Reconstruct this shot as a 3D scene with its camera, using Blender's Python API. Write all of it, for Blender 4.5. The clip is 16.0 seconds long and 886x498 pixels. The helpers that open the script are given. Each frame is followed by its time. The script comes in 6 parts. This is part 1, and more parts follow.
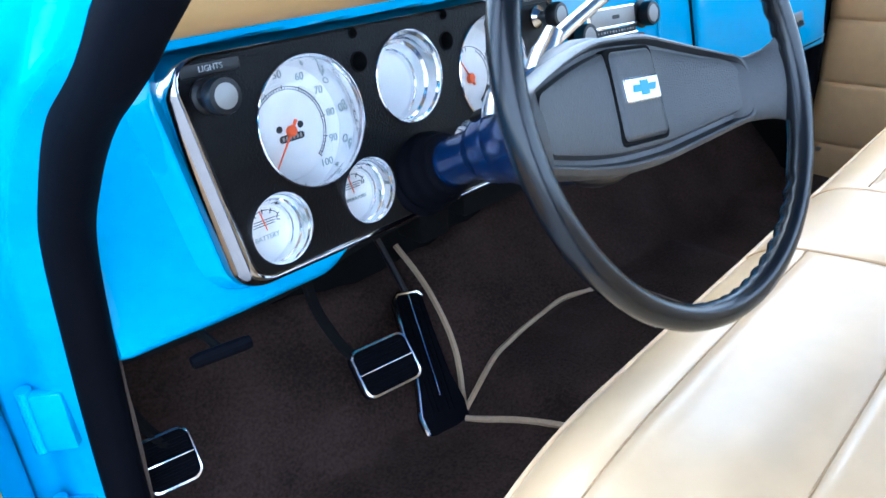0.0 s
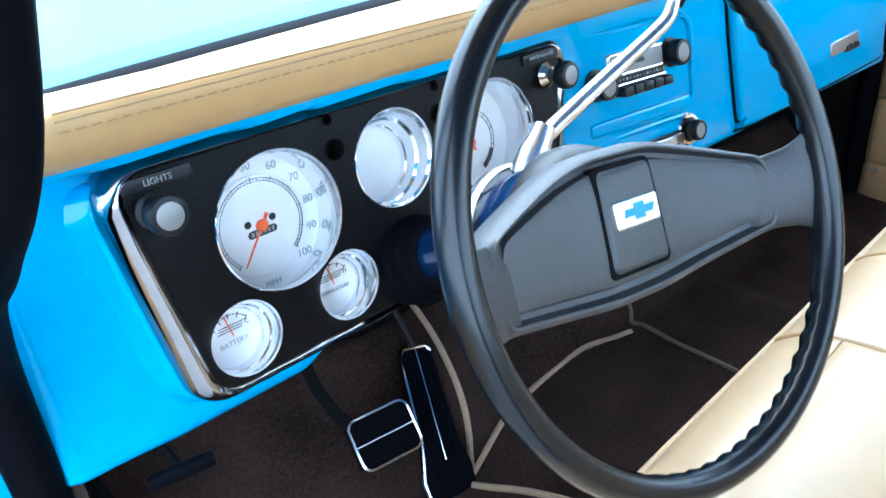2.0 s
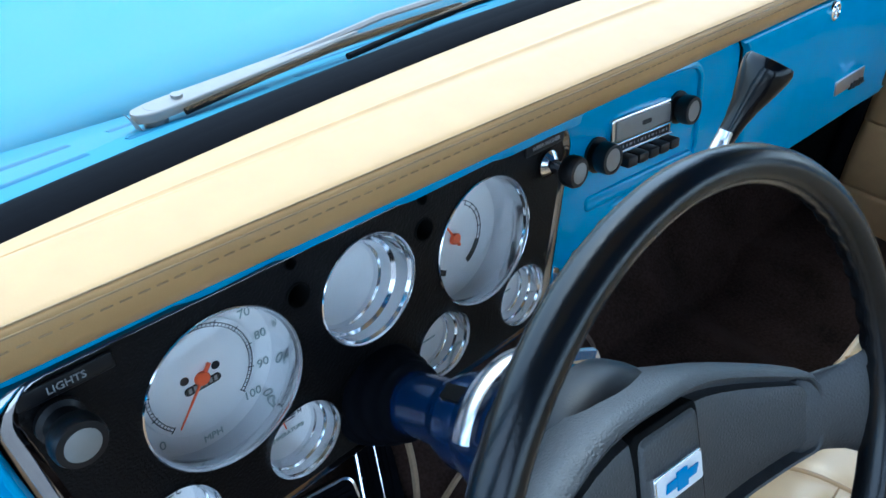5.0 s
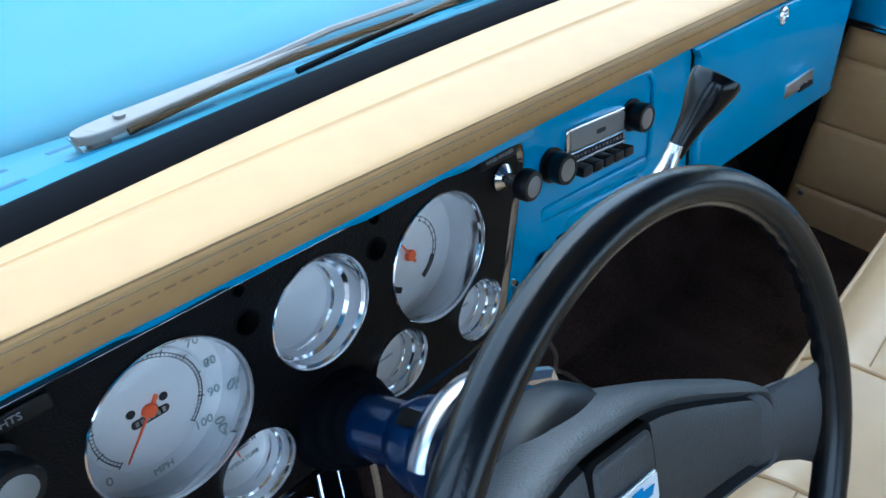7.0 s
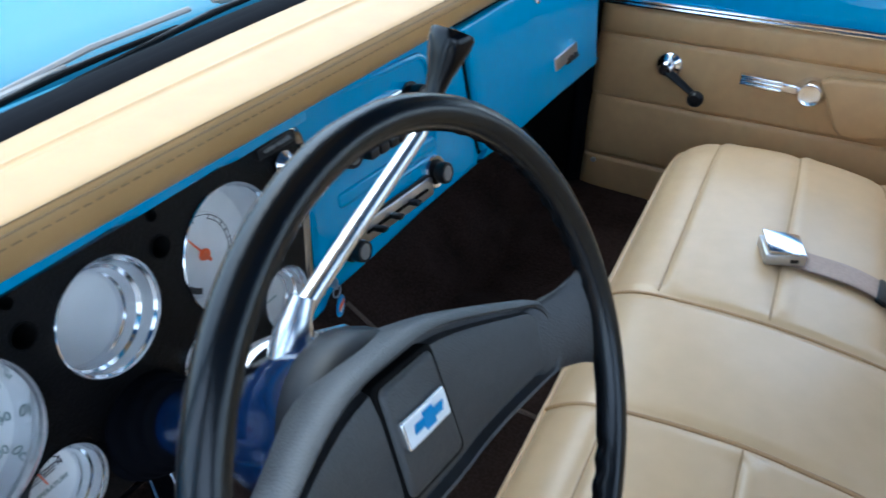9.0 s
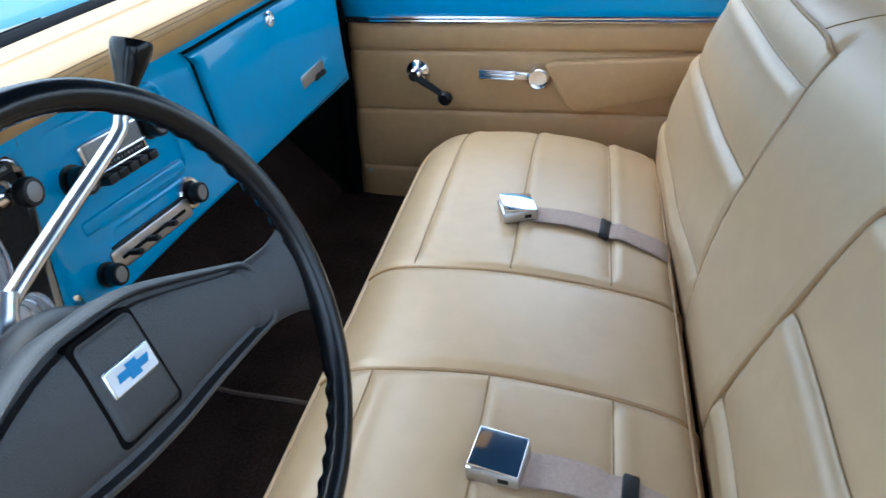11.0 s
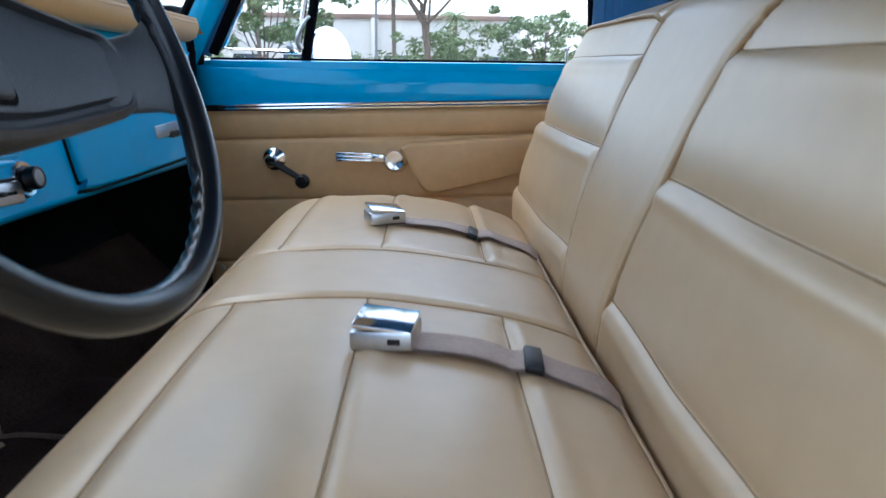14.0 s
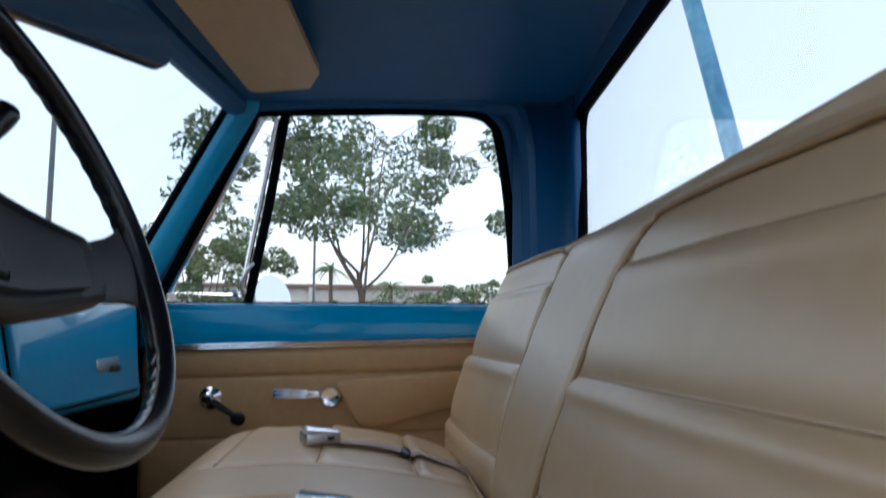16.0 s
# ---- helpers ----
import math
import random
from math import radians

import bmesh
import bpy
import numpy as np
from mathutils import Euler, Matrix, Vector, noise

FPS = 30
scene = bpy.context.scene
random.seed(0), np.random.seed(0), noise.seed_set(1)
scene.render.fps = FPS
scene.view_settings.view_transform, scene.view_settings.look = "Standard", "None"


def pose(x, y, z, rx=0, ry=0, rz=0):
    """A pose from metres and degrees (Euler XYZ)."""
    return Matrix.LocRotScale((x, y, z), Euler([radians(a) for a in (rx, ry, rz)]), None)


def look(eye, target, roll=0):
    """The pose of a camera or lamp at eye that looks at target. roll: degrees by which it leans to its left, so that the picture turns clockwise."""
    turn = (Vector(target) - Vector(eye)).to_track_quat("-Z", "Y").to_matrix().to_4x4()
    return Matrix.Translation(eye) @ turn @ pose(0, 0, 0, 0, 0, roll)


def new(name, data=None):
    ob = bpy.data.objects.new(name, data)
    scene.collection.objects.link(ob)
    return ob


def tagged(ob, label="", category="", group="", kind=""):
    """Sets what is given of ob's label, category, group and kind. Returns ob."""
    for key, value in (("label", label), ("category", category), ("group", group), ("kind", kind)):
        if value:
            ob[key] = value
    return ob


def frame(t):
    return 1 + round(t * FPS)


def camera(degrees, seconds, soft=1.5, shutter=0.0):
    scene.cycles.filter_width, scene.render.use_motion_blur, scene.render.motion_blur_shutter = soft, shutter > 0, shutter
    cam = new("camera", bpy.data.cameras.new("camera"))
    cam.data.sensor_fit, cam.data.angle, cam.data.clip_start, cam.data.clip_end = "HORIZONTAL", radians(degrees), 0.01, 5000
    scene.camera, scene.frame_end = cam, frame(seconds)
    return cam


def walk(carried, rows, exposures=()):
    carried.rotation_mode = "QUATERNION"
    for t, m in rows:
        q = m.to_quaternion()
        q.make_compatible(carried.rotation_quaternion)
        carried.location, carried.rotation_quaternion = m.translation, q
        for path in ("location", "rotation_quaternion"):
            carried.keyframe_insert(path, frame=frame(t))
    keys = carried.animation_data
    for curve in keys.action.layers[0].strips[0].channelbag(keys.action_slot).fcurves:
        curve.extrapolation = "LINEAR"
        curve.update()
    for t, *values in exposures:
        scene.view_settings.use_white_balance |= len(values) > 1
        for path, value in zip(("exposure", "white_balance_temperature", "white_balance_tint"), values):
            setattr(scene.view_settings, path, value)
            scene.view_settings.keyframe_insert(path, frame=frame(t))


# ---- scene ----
cam = camera(60.0, 16.0, shutter=0.5)
PATH = [
    (0, (-0.887, -0.571, 1.368), (0.309, 0.749, 0.457), -3.2),
    (0.5, (-0.837, -0.569, 1.393), (0.271, 0.791, 0.433), -3.9),
    (1, (-0.802, -0.569, 1.401), (0.261, 0.835, 0.453), -4.5),
    (1.5, (-0.781, -0.559, 1.414), (0.267, 0.855, 0.464), -5.1),
    (2, (-0.77, -0.534, 1.434), (0.297, 0.852, 0.464), -4.7),
    (2.5, (-0.75, -0.492, 1.459), (0.33, 0.852, 0.445), -3.3),
    (3, (-0.733, -0.454, 1.482), (0.36, 0.85, 0.43), -2.1),
    (3.5, (-0.717, -0.421, 1.497), (0.385, 0.848, 0.414), -0.4),
    (4, (-0.699, -0.389, 1.514), (0.397, 0.828, 0.366), 1.6),
    (6.5, (-0.655, -0.353, 1.545), (0.476, 0.764, 0.331), 3.1),
    (7, (-0.655, -0.356, 1.543), (0.512, 0.744, 0.347), 3.3),
    (7.5, (-0.653, -0.361, 1.54), (0.562, 0.698, 0.357), 3.1),
    (8, (-0.652, -0.373, 1.536), (0.624, 0.628, 0.366), 2.5),
    (8.5, (-0.655, -0.387, 1.534), (0.699, 0.517, 0.373), 2.3),
    (9, (-0.659, -0.419, 1.522), (0.776, 0.399, 0.394), 1.2),
    (9.5, (-0.666, -0.45, 1.509), (0.837, 0.278, 0.408), 0.5),
    (10, (-0.68, -0.493, 1.509), (0.879, 0.135, 0.426), -0.6),
    (10.2, (-0.685, -0.509, 1.511), (0.892, 0.077, 0.428), -0.9),
    (12.3, (-0.732, -0.564, 1.428), (1.065, -0.249, 0.608), -2.5),
    (12.5, (-0.738, -0.559, 1.403), (1.093, -0.258, 0.655), -2.2),
    (13, (-0.753, -0.543, 1.337), (1.133, -0.294, 0.719), -1.5),
    (13.5, (-0.771, -0.537, 1.274), (1.141, -0.348, 0.718), -1.1),
    (14, (-0.792, -0.534, 1.195), (1.149, -0.419, 0.727), 0.7),
    (14.5, (-0.815, -0.541, 1.152), (1.143, -0.476, 0.747), 0.8),
    (15, (-0.825, -0.548, 1.124), (1.159, -0.524, 0.877), 0.5),
    (15.5, (-0.853, -0.544, 1.121), (1.147, -0.568, 1.124), 0.4),
    (16, (-0.874, -0.542, 1.14), (1.114, -0.583, 1.356), 0.3),
]
walk(cam, [(t, look(eye, target, roll)) for t, eye, target, roll in PATH], [(0, 3.55, 5100, 4), (1.0, 3.62, 5100, 1), (2.0, 3.62, 5150, -1), (4.0, 2.55, 4950, -3), (7.0, 2.35, 5000, -2), (8.0, 2.3, 5100, -2), (9.0, 2.35, 5250, 1), (10.0, 2.55, 5300, 1), (12.5, 2.35, 5550, 4), (13.5, 2.3, 5500, 4), (14.5, 2.1, 5450, 5), (15.2, 1.95, 5450, 6), (16.0, 1.15, 5900, 7)])

# ---- world and light ----
world = bpy.data.worlds.new("sky")
scene.world = world
world.use_nodes = True
wn = world.node_tree.nodes
sky = wn.new("ShaderNodeTexSky")
sky.sky_type, sky.sun_disc = "NISHITA", False
sky.sun_elevation, sky.sun_rotation = radians(66), radians(30)
sky.air_density, sky.dust_density, sky.ozone_density = 1.0, 4.0, 1.0
wn["Background"].inputs["Strength"].default_value = 0.075
world.node_tree.links.new(sky.outputs[0], wn["Background"].inputs["Color"])
haze, both = wn.new("ShaderNodeBackground"), wn.new("ShaderNodeAddShader")  # even white haze over the whole sky
haze.inputs["Color"].default_value, haze.inputs["Strength"].default_value = (0.93, 0.945, 1.0, 1), 0.36
world.node_tree.links.new(wn["Background"].outputs[0], both.inputs[0])
world.node_tree.links.new(haze.outputs[0], both.inputs[1])
world.node_tree.links.new(both.outputs[0], wn["World Output"].inputs["Surface"])
sun = new("sun", bpy.data.lights.new("sun", "SUN"))
sun.data.energy, sun.data.angle, sun.data.color = 0.20, radians(80), (1.0, 0.97, 0.92)
sun.matrix_world = look((0.6, 1.04, 2.7), (0, 0, 0))

# ---- materials ----


def mat(name, col, rough=0.5, metal=0.0, var=0.08, scale=30.0, bump=0.0, bscale=400.0, coat=0.0, kind="noise", rvar=0.0, col2=None, dist=0.001, spec=0.5):
    """A principled material with two scales of colour variation and a fine relief."""
    m = bpy.data.materials.new(name)
    m.use_nodes = True
    n, l = m.node_tree.nodes, m.node_tree.links
    p = n["Principled BSDF"]
    p.inputs["Roughness"].default_value, p.inputs["Metallic"].default_value = rough, metal
    p.inputs["Coat Weight"].default_value, p.inputs["Coat Roughness"].default_value = coat, 0.06
    p.inputs["Specular IOR Level"].default_value = spec
    tc = n.new("ShaderNodeTexCoord")
    big, small = n.new("ShaderNodeTexNoise"), n.new("ShaderNodeTexNoise")
    big.inputs["Scale"].default_value, big.inputs["Detail"].default_value = scale / 6, 4
    small.inputs["Scale"].default_value, small.inputs["Detail"].default_value = scale * 4, 3
    add = n.new("ShaderNodeMath")
    add.operation = "ADD"
    half = n.new("ShaderNodeMath")
    half.operation, half.inputs[1].default_value = "MULTIPLY", 0.5
    ramp = n.new("ShaderNodeValToRGB")
    c2 = col2 or tuple(min(1, c * (1 + var)) for c in col)
    ramp.color_ramp.elements[0].position, ramp.color_ramp.elements[1].position = 0.36, 0.64
    ramp.color_ramp.elements[0].color = (*[c * (1 - var) for c in col], 1)
    ramp.color_ramp.elements[1].color = (*c2, 1)
    for s in (big, small):
        l.new(tc.outputs["Object"], s.inputs["Vector"])
    l.new(big.outputs["Fac"], add.inputs[0])
    l.new(small.outputs["Fac"], add.inputs[1])
    l.new(add.outputs[0], half.inputs[0])
    l.new(half.outputs[0], ramp.inputs[0])
    l.new(ramp.outputs[0], p.inputs["Base Color"])
    if rvar:
        mr = n.new("ShaderNodeMapRange")
        mr.inputs["To Min"].default_value, mr.inputs["To Max"].default_value = max(0.02, rough - rvar), rough + rvar
        l.new(big.outputs["Fac"], mr.inputs["Value"])
        l.new(mr.outputs[0], p.inputs["Roughness"])
    if bump:
        if kind == "voronoi":
            t = n.new("ShaderNodeTexVoronoi")
            t.feature = "DISTANCE_TO_EDGE"
        else:
            t = n.new("ShaderNodeTexNoise")
            t.inputs["Detail"].default_value = 3
        t.inputs["Scale"].default_value = bscale
        b = n.new("ShaderNodeBump")
        b.inputs["Strength"].default_value, b.inputs["Distance"].default_value = bump, dist
        l.new(tc.outputs["Object"], t.inputs["Vector"])
        l.new(t.outputs["Distance" if kind == "voronoi" else "Fac"], b.inputs["Height"])
        l.new(b.outputs[0], p.inputs["Normal"])
    return m


def glass_mat(name, tint, ior=1.45):
    """Thin clear glass: lets light straight through and mirrors by Fresnel."""
    m = bpy.data.materials.new(name)
    m.use_nodes = True
    n, l = m.node_tree.nodes, m.node_tree.links
    n.remove(n["Principled BSDF"])
    t, g, f, x = n.new("ShaderNodeBsdfTransparent"), n.new("ShaderNodeBsdfGlossy"), n.new("ShaderNodeLayerWeight"), n.new("ShaderNodeMixShader")
    power, low = n.new("ShaderNodeMath"), n.new("ShaderNodeMath")
    power.operation, power.inputs[1].default_value = "POWER", 5.0
    low.operation, low.inputs[1].default_value, low.inputs[2].default_value = "MULTIPLY_ADD", 0.5, ((ior - 1) / (ior + 1)) ** 2 * 1.5
    t.inputs[0].default_value = (*tint, 1)
    g.inputs["Roughness"].default_value = 0.02
    f.inputs[0].default_value = 0.5
    l.new(f.outputs["Facing"], power.inputs[0])
    l.new(power.outputs[0], low.inputs[0])
    l.new(low.outputs[0], x.inputs[0])
    l.new(t.outputs[0], x.inputs[1])
    l.new(g.outputs[0], x.inputs[2])
    l.new(x.outputs[0], n["Material Output"].inputs[0])
    return m


BLUE = mat("blue_paint", (0.004, 0.300, 0.565), 0.33, var=0.05, scale=14, coat=0.6, bump=0.03, bscale=900, rvar=0.06, spec=0.2)
# dash blue greyed so that the sky's reflection sits in the base colour
SHEENBLUE = mat("sheen_blue_paint", (0.060, 0.212, 0.298), 0.42, var=0.03, scale=6, coat=0.0, bump=0.01, bscale=300, spec=0.08)
NAVY = mat("navy_column_paint", (0.0025, 0.014, 0.052), 0.22, var=0.06, scale=20, coat=0.6)
# darker copy of the cab blue: roof and rear shade put into the colour
SHADEBLUE = mat("shade_blue_paint", (0.003, 0.080, 0.215), 0.5, var=0.08, scale=10, bump=0.05, bscale=500)
TAN = mat("tan_vinyl", (0.53, 0.368, 0.205), 0.31, var=0.05, scale=9, bump=0.25, bscale=700, kind="voronoi", rvar=0.06, dist=0.0004, spec=0.65)
PADTAN = mat("pad_vinyl", (0.50, 0.300, 0.116), 0.40, var=0.06, scale=9, bump=0.2, bscale=650, kind="voronoi", rvar=0.05, dist=0.0004, spec=0.42)
DOORTAN = mat("door_vinyl", (0.53, 0.325, 0.145), 0.45, var=0.06, scale=12, bump=0.3, bscale=600, kind="voronoi", dist=0.0004)
PIPE = mat("piping_vinyl", (0.36, 0.22, 0.10), 0.45, var=0.1, scale=40)
SEAM = mat("seam_thread", (0.30, 0.19, 0.09), 0.7, var=0.15, scale=80)
CARPET = mat("brown_carpet", (0.041, 0.0252, 0.0200), 0.95, var=0.5, scale=60, bump=0.9, bscale=900, dist=0.004, spec=0.1)
CORD = mat("carpet_binding", (0.36, 0.25, 0.15), 0.7, var=0.15, scale=60, bump=0.4, bscale=900)
# tunnel cord darkened with shade in its colour; greyish sill binding shares it
CORDDARK = mat("darkened_binding", (0.13, 0.09, 0.065), 0.8, var=0.25, scale=60, bump=0.4, bscale=900)
BLACK = mat("black_plastic", (0.005, 0.005, 0.006), 0.38, var=0.2, scale=40, bump=0.15, bscale=900, spec=0.35)
GRAIN = mat("grained_black_vinyl", (0.019, 0.0195, 0.021), 0.50, var=0.2, scale=40, bump=0.6, bscale=420, kind="voronoi", dist=0.0008, spec=0.95)
FACE = mat("crackle_black_paint", (0.0022, 0.0022, 0.0028), 0.42, var=0.25, scale=40, bump=0.9, bscale=520, dist=0.0009, spec=0.16)
WHEELBLACK = mat("wheel_rubber", (0.0045, 0.005, 0.006), 0.23, var=0.2, scale=30, bump=0.12, bscale=700, rvar=0.08, spec=0.42)
RUBBER = mat("black_rubber", (0.0025, 0.0028, 0.0045), 0.68, var=0.2, scale=30, bump=0.15, bscale=300, spec=0.03)
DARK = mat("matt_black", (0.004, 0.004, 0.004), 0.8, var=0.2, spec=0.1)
CHROME = mat("chrome", (0.86, 0.86, 0.88), 0.14, metal=1.0, var=0.03, scale=20, rvar=0.04)
SATIN = mat("satin_chrome", (0.80, 0.80, 0.82), 0.27, metal=1.0, var=0.03, scale=20)
# bezel chrome darkened: dim reflections are put into its colour
BEZEL = mat("dimmed_chrome", (0.33, 0.32, 0.32), 0.09, metal=1.0, var=0.10, scale=14, rvar=0.06)
DARKMETAL = mat("dark_grey_metal", (0.05, 0.052, 0.056), 0.4, metal=0.6, var=0.15, scale=40)
STEEL = mat("brushed_steel", (0.55, 0.55, 0.56), 0.32, metal=1.0, var=0.08, scale=60, bump=0.1, bscale=800)
GREYMETAL = mat("grey_painted_metal", (0.20, 0.20, 0.20), 0.5, var=0.08, scale=30)
SILVERKNOB = mat("silver_knob_face", (0.24, 0.235, 0.225), 0.4, metal=0.3, var=0.05, scale=40)
WHITE = mat("white_dial", (0.85, 0.845, 0.83), 0.45, var=0.05, scale=20)
GAUGEWALL = mat("polished_gauge_wall", (0.80, 0.81, 0.83), 0.11, metal=1.0, var=0.04, scale=30, rvar=0.03)
PRINT = mat("dial_print", (0.02, 0.02, 0.022), 0.6, var=0.1)
PALEPRINT = mat("pale_dial_print", (0.33, 0.40, 0.38), 0.6, var=0.1)
WHITEPRINT = mat("white_print", (0.30, 0.30, 0.30), 0.6, var=0.1)
ORANGE = mat("orange_needle", (0.90, 0.13, 0.03), 0.5, var=0.05)
EMBLEMBLUE = mat("emblem_blue", (0.02, 0.25, 0.55), 0.35, var=0.05)
STRAP = mat("belt_webbing", (0.42, 0.31, 0.25), 0.7, var=0.12, scale=60, bump=0.5, bscale=500, dist=0.0008)
GLASS = glass_mat("window_glass", (0.97, 0.98, 0.98))
WSGLASS = glass_mat("tinted_windshield_glass", (0.74, 0.79, 0.80))
LENS = glass_mat("gauge_glass", (0.98, 0.98, 0.98), 1.4)
MIRROR = mat("mirror_glass", (0.9, 0.9, 0.9), 0.02, metal=1.0, var=0.0)

# ---- mesh helpers ----
WORLD = {}
I4 = Matrix.Identity(4)


def thing(name, base, label, category, group="", kind=""):
    """A top-level empty at the thing's base."""
    e = new(name)
    e.location = base
    e.empty_display_size = 0.05
    WORLD[e] = Matrix.Translation(base)
    return tagged(e, label, category, group, kind)


def part(name, bm, material, parent=None, label="", angle=35, solid=0.0, kind="", flat=False):
    """Links a bmesh as one mesh object, under parent if one is given."""
    bmesh.ops.remove_doubles(bm, verts=bm.verts, dist=1e-6)
    bmesh.ops.recalc_face_normals(bm, faces=bm.faces)
    me = bpy.data.meshes.new(name)
    bm.to_mesh(me)
    bm.free()
    if flat:
        me.shade_flat()
    else:
        me.shade_smooth()
    me.set_sharp_from_angle(angle=radians(angle))
    me.materials.append(material)
    ob = new(name, me)
    if parent is not None:
        ob.parent = parent
        ob.matrix_parent_inverse = WORLD.get(parent, I4).inverted()
    if solid:
        s = ob.modifiers.new("thickness", "SOLIDIFY")
        s.thickness, s.offset = solid, 0
    if label or kind:
        tagged(ob, label, kind=kind)
    return ob


def single(name, bm, material, label, category, kind="", group="", **k):
    return tagged(part(name, bm, material, None, **k), label, category, group, kind)


def axes(o, x, y, z):
    """A frame from an origin and three axes."""
    return Matrix(((x[0], y[0], z[0], o[0]), (x[1], y[1], z[1], o[1]), (x[2], y[2], z[2], o[2]), (0, 0, 0, 1)))


def aim(a, b):
    """A frame at a whose z points to b."""
    a, b = Vector(a), Vector(b)
    return Matrix.Translation(a) @ (b - a).to_track_quat("Z", "Y").to_matrix().to_4x4()


def grid(bm, f, nu, nv, closed_u=False, closed_v=False):
    """A sheet of points f(u, v), u and v from 0 to 1."""
    rows = [[bm.verts.new(f(i / (nu if closed_u else nu - 1), j / (nv if closed_v else nv - 1))) for j in range(nv)] for i in range(nu)]
    for i in range(nu if closed_u else nu - 1):
        for j in range(nv if closed_v else nv - 1):
            a, b = rows[i], rows[(i + 1) % nu]
            bm.faces.new((a[j], b[j], b[(j + 1) % nv], a[(j + 1) % nv]))
    return rows


def tube(bm, pts, r, seg=10, closed=False, caps=True, flat=1.0, side=None):
    """A tube along points; r is a number or a function of 0..1. flat squeezes it along the second axis."""
    pts = [Vector(p) for p in pts]
    n = len(pts)
    rings, ref = [], Vector(side) if side else None
    for i, p in enumerate(pts):
        d = (pts[(i + 1) % n] - pts[i - 1]) if closed else pts[min(i + 1, n - 1)] - pts[max(i - 1, 0)]
        d.normalize()
        if ref is None:
            ref = d.orthogonal()
        a = (ref - d * ref.dot(d)).normalized()
        if side is None:
            ref = a
        b = d.cross(a)
        rr = r(i / max(1, n - 1)) if callable(r) else r
        rings.append([bm.verts.new(p + (a * math.cos(t) + b * math.sin(t) * flat) * rr) for t in (2 * math.pi * k / seg for k in range(seg))])
    for i in range(n if closed else n - 1):
        q, w = rings[i], rings[(i + 1) % n]
        for k in range(seg):
            bm.faces.new((q[k], q[(k + 1) % seg], w[(k + 1) % seg], w[k]))
    if caps and not closed:
        bm.faces.new(rings[0][::-1])
        bm.faces.new(rings[-1])
    return rings


def spline(pts, n=8, closed=False):
    """A smooth line (Catmull-Rom) through points."""
    P = [Vector(p) for p in pts]
    m = len(P)
    out = []
    for i in range(m if closed else m - 1):
        a, b, c, d = (P[(i - 1) % m], P[i], P[(i + 1) % m], P[(i + 2) % m]) if closed else (P[max(i - 1, 0)], P[i], P[i + 1], P[min(i + 2, m - 1)])
        for k in range(n):
            t = k / n
            out.append(0.5 * (2 * b + (c - a) * t + (2 * a - 5 * b + 4 * c - d) * t * t + (3 * b - a - 3 * c + d) * t ** 3))
    if not closed:
        out.append(P[-1])
    return out


def lathe(bm, prof, M, seg=32):
    """A turned form: prof is (radius, height) along M's z."""
    rings = []
    for r, h in prof:
        if r < 1e-6:
            rings.append([bm.verts.new(M @ Vector((0, 0, h)))])
        else:
            rings.append([bm.verts.new(M @ Vector((r * math.cos(t), r * math.sin(t), h))) for t in (2 * math.pi * k / seg for k in range(seg))])
    for a, b in zip(rings, rings[1:]):
        for k in range(seg):
            q = [a[k % len(a)], a[(k + 1) % len(a)], b[(k + 1) % len(b)], b[k % len(b)]]
            q = list(dict.fromkeys(q))
            if len(q) > 2:
                bm.faces.new(q)


def rrect(w, h, r, n=5):
    """The outline of a rounded rectangle round the origin."""
    out = []
    for cx, cy, a in ((w / 2 - r, h / 2 - r, 0), (-w / 2 + r, h / 2 - r, 90), (-w / 2 + r, -h / 2 + r, 180), (w / 2 - r, -h / 2 + r, 270)):
        out += [(cx + r * math.cos(radians(a + 90 * k / n)), cy + r * math.sin(radians(a + 90 * k / n))) for k in range(n + 1)]
    return out


def rpoly(corners, r, n=6):
    """The outline of a polygon, counter-clockwise, with rounded corners."""
    out = []
    m = len(corners)
    for i in range(m):
        p, a, b = (Vector(corners[j % m]) for j in (i, i - 1, i + 1))
        u, v = (a - p).normalized(), (b - p).normalized()
        h = math.acos(max(-1, min(1, u.dot(v)))) / 2
        c = p + (u + v).normalized() * (r / math.sin(h))
        s, e = p + u * (r / math.tan(h)) - c, p + v * (r / math.tan(h)) - c
        a0 = math.atan2(s.y, s.x)
        da = (math.atan2(e.y, e.x) - a0 + math.pi) % (2 * math.pi) - math.pi
        out += [(c.x + r * math.cos(a0 + da * k / n), c.y + r * math.sin(a0 + da * k / n)) for k in range(n + 1)]
    return out


def prism(bm, outline, z0, z1, M=I4, bev=0.0, taper=1.0):
    """An outline pushed from z0 to z1, with a bevelled upper edge."""
    def ring(s, z):
        return [bm.verts.new(M @ Vector((x * s[0], y * s[1], z))) for x, y in outline]
    w = max(abs(p[0]) for p in outline)
    h = max(abs(p[1]) for p in outline)
    steps = [((1, 1), z0)]
    if bev:
        d = math.copysign(bev, z1 - z0)
        steps.append(((taper, taper), z1 - d))
        for a in (30, 60, 90):
            k = bev * (1 - math.cos(radians(a)))
            steps.append(((taper - k / w, taper - k / h), z1 - d + d * math.sin(radians(a))))
    else:
        steps.append(((taper, taper), z1))
    rings = [ring(*s) for s in steps]
    n = len(outline)
    for a, b in zip(rings, rings[1:]):
        for k in range(n):
            bm.faces.new((a[k], a[(k + 1) % n], b[(k + 1) % n], b[k]))
    bm.faces.new(rings[0][::-1])
    bm.faces.new(rings[-1])


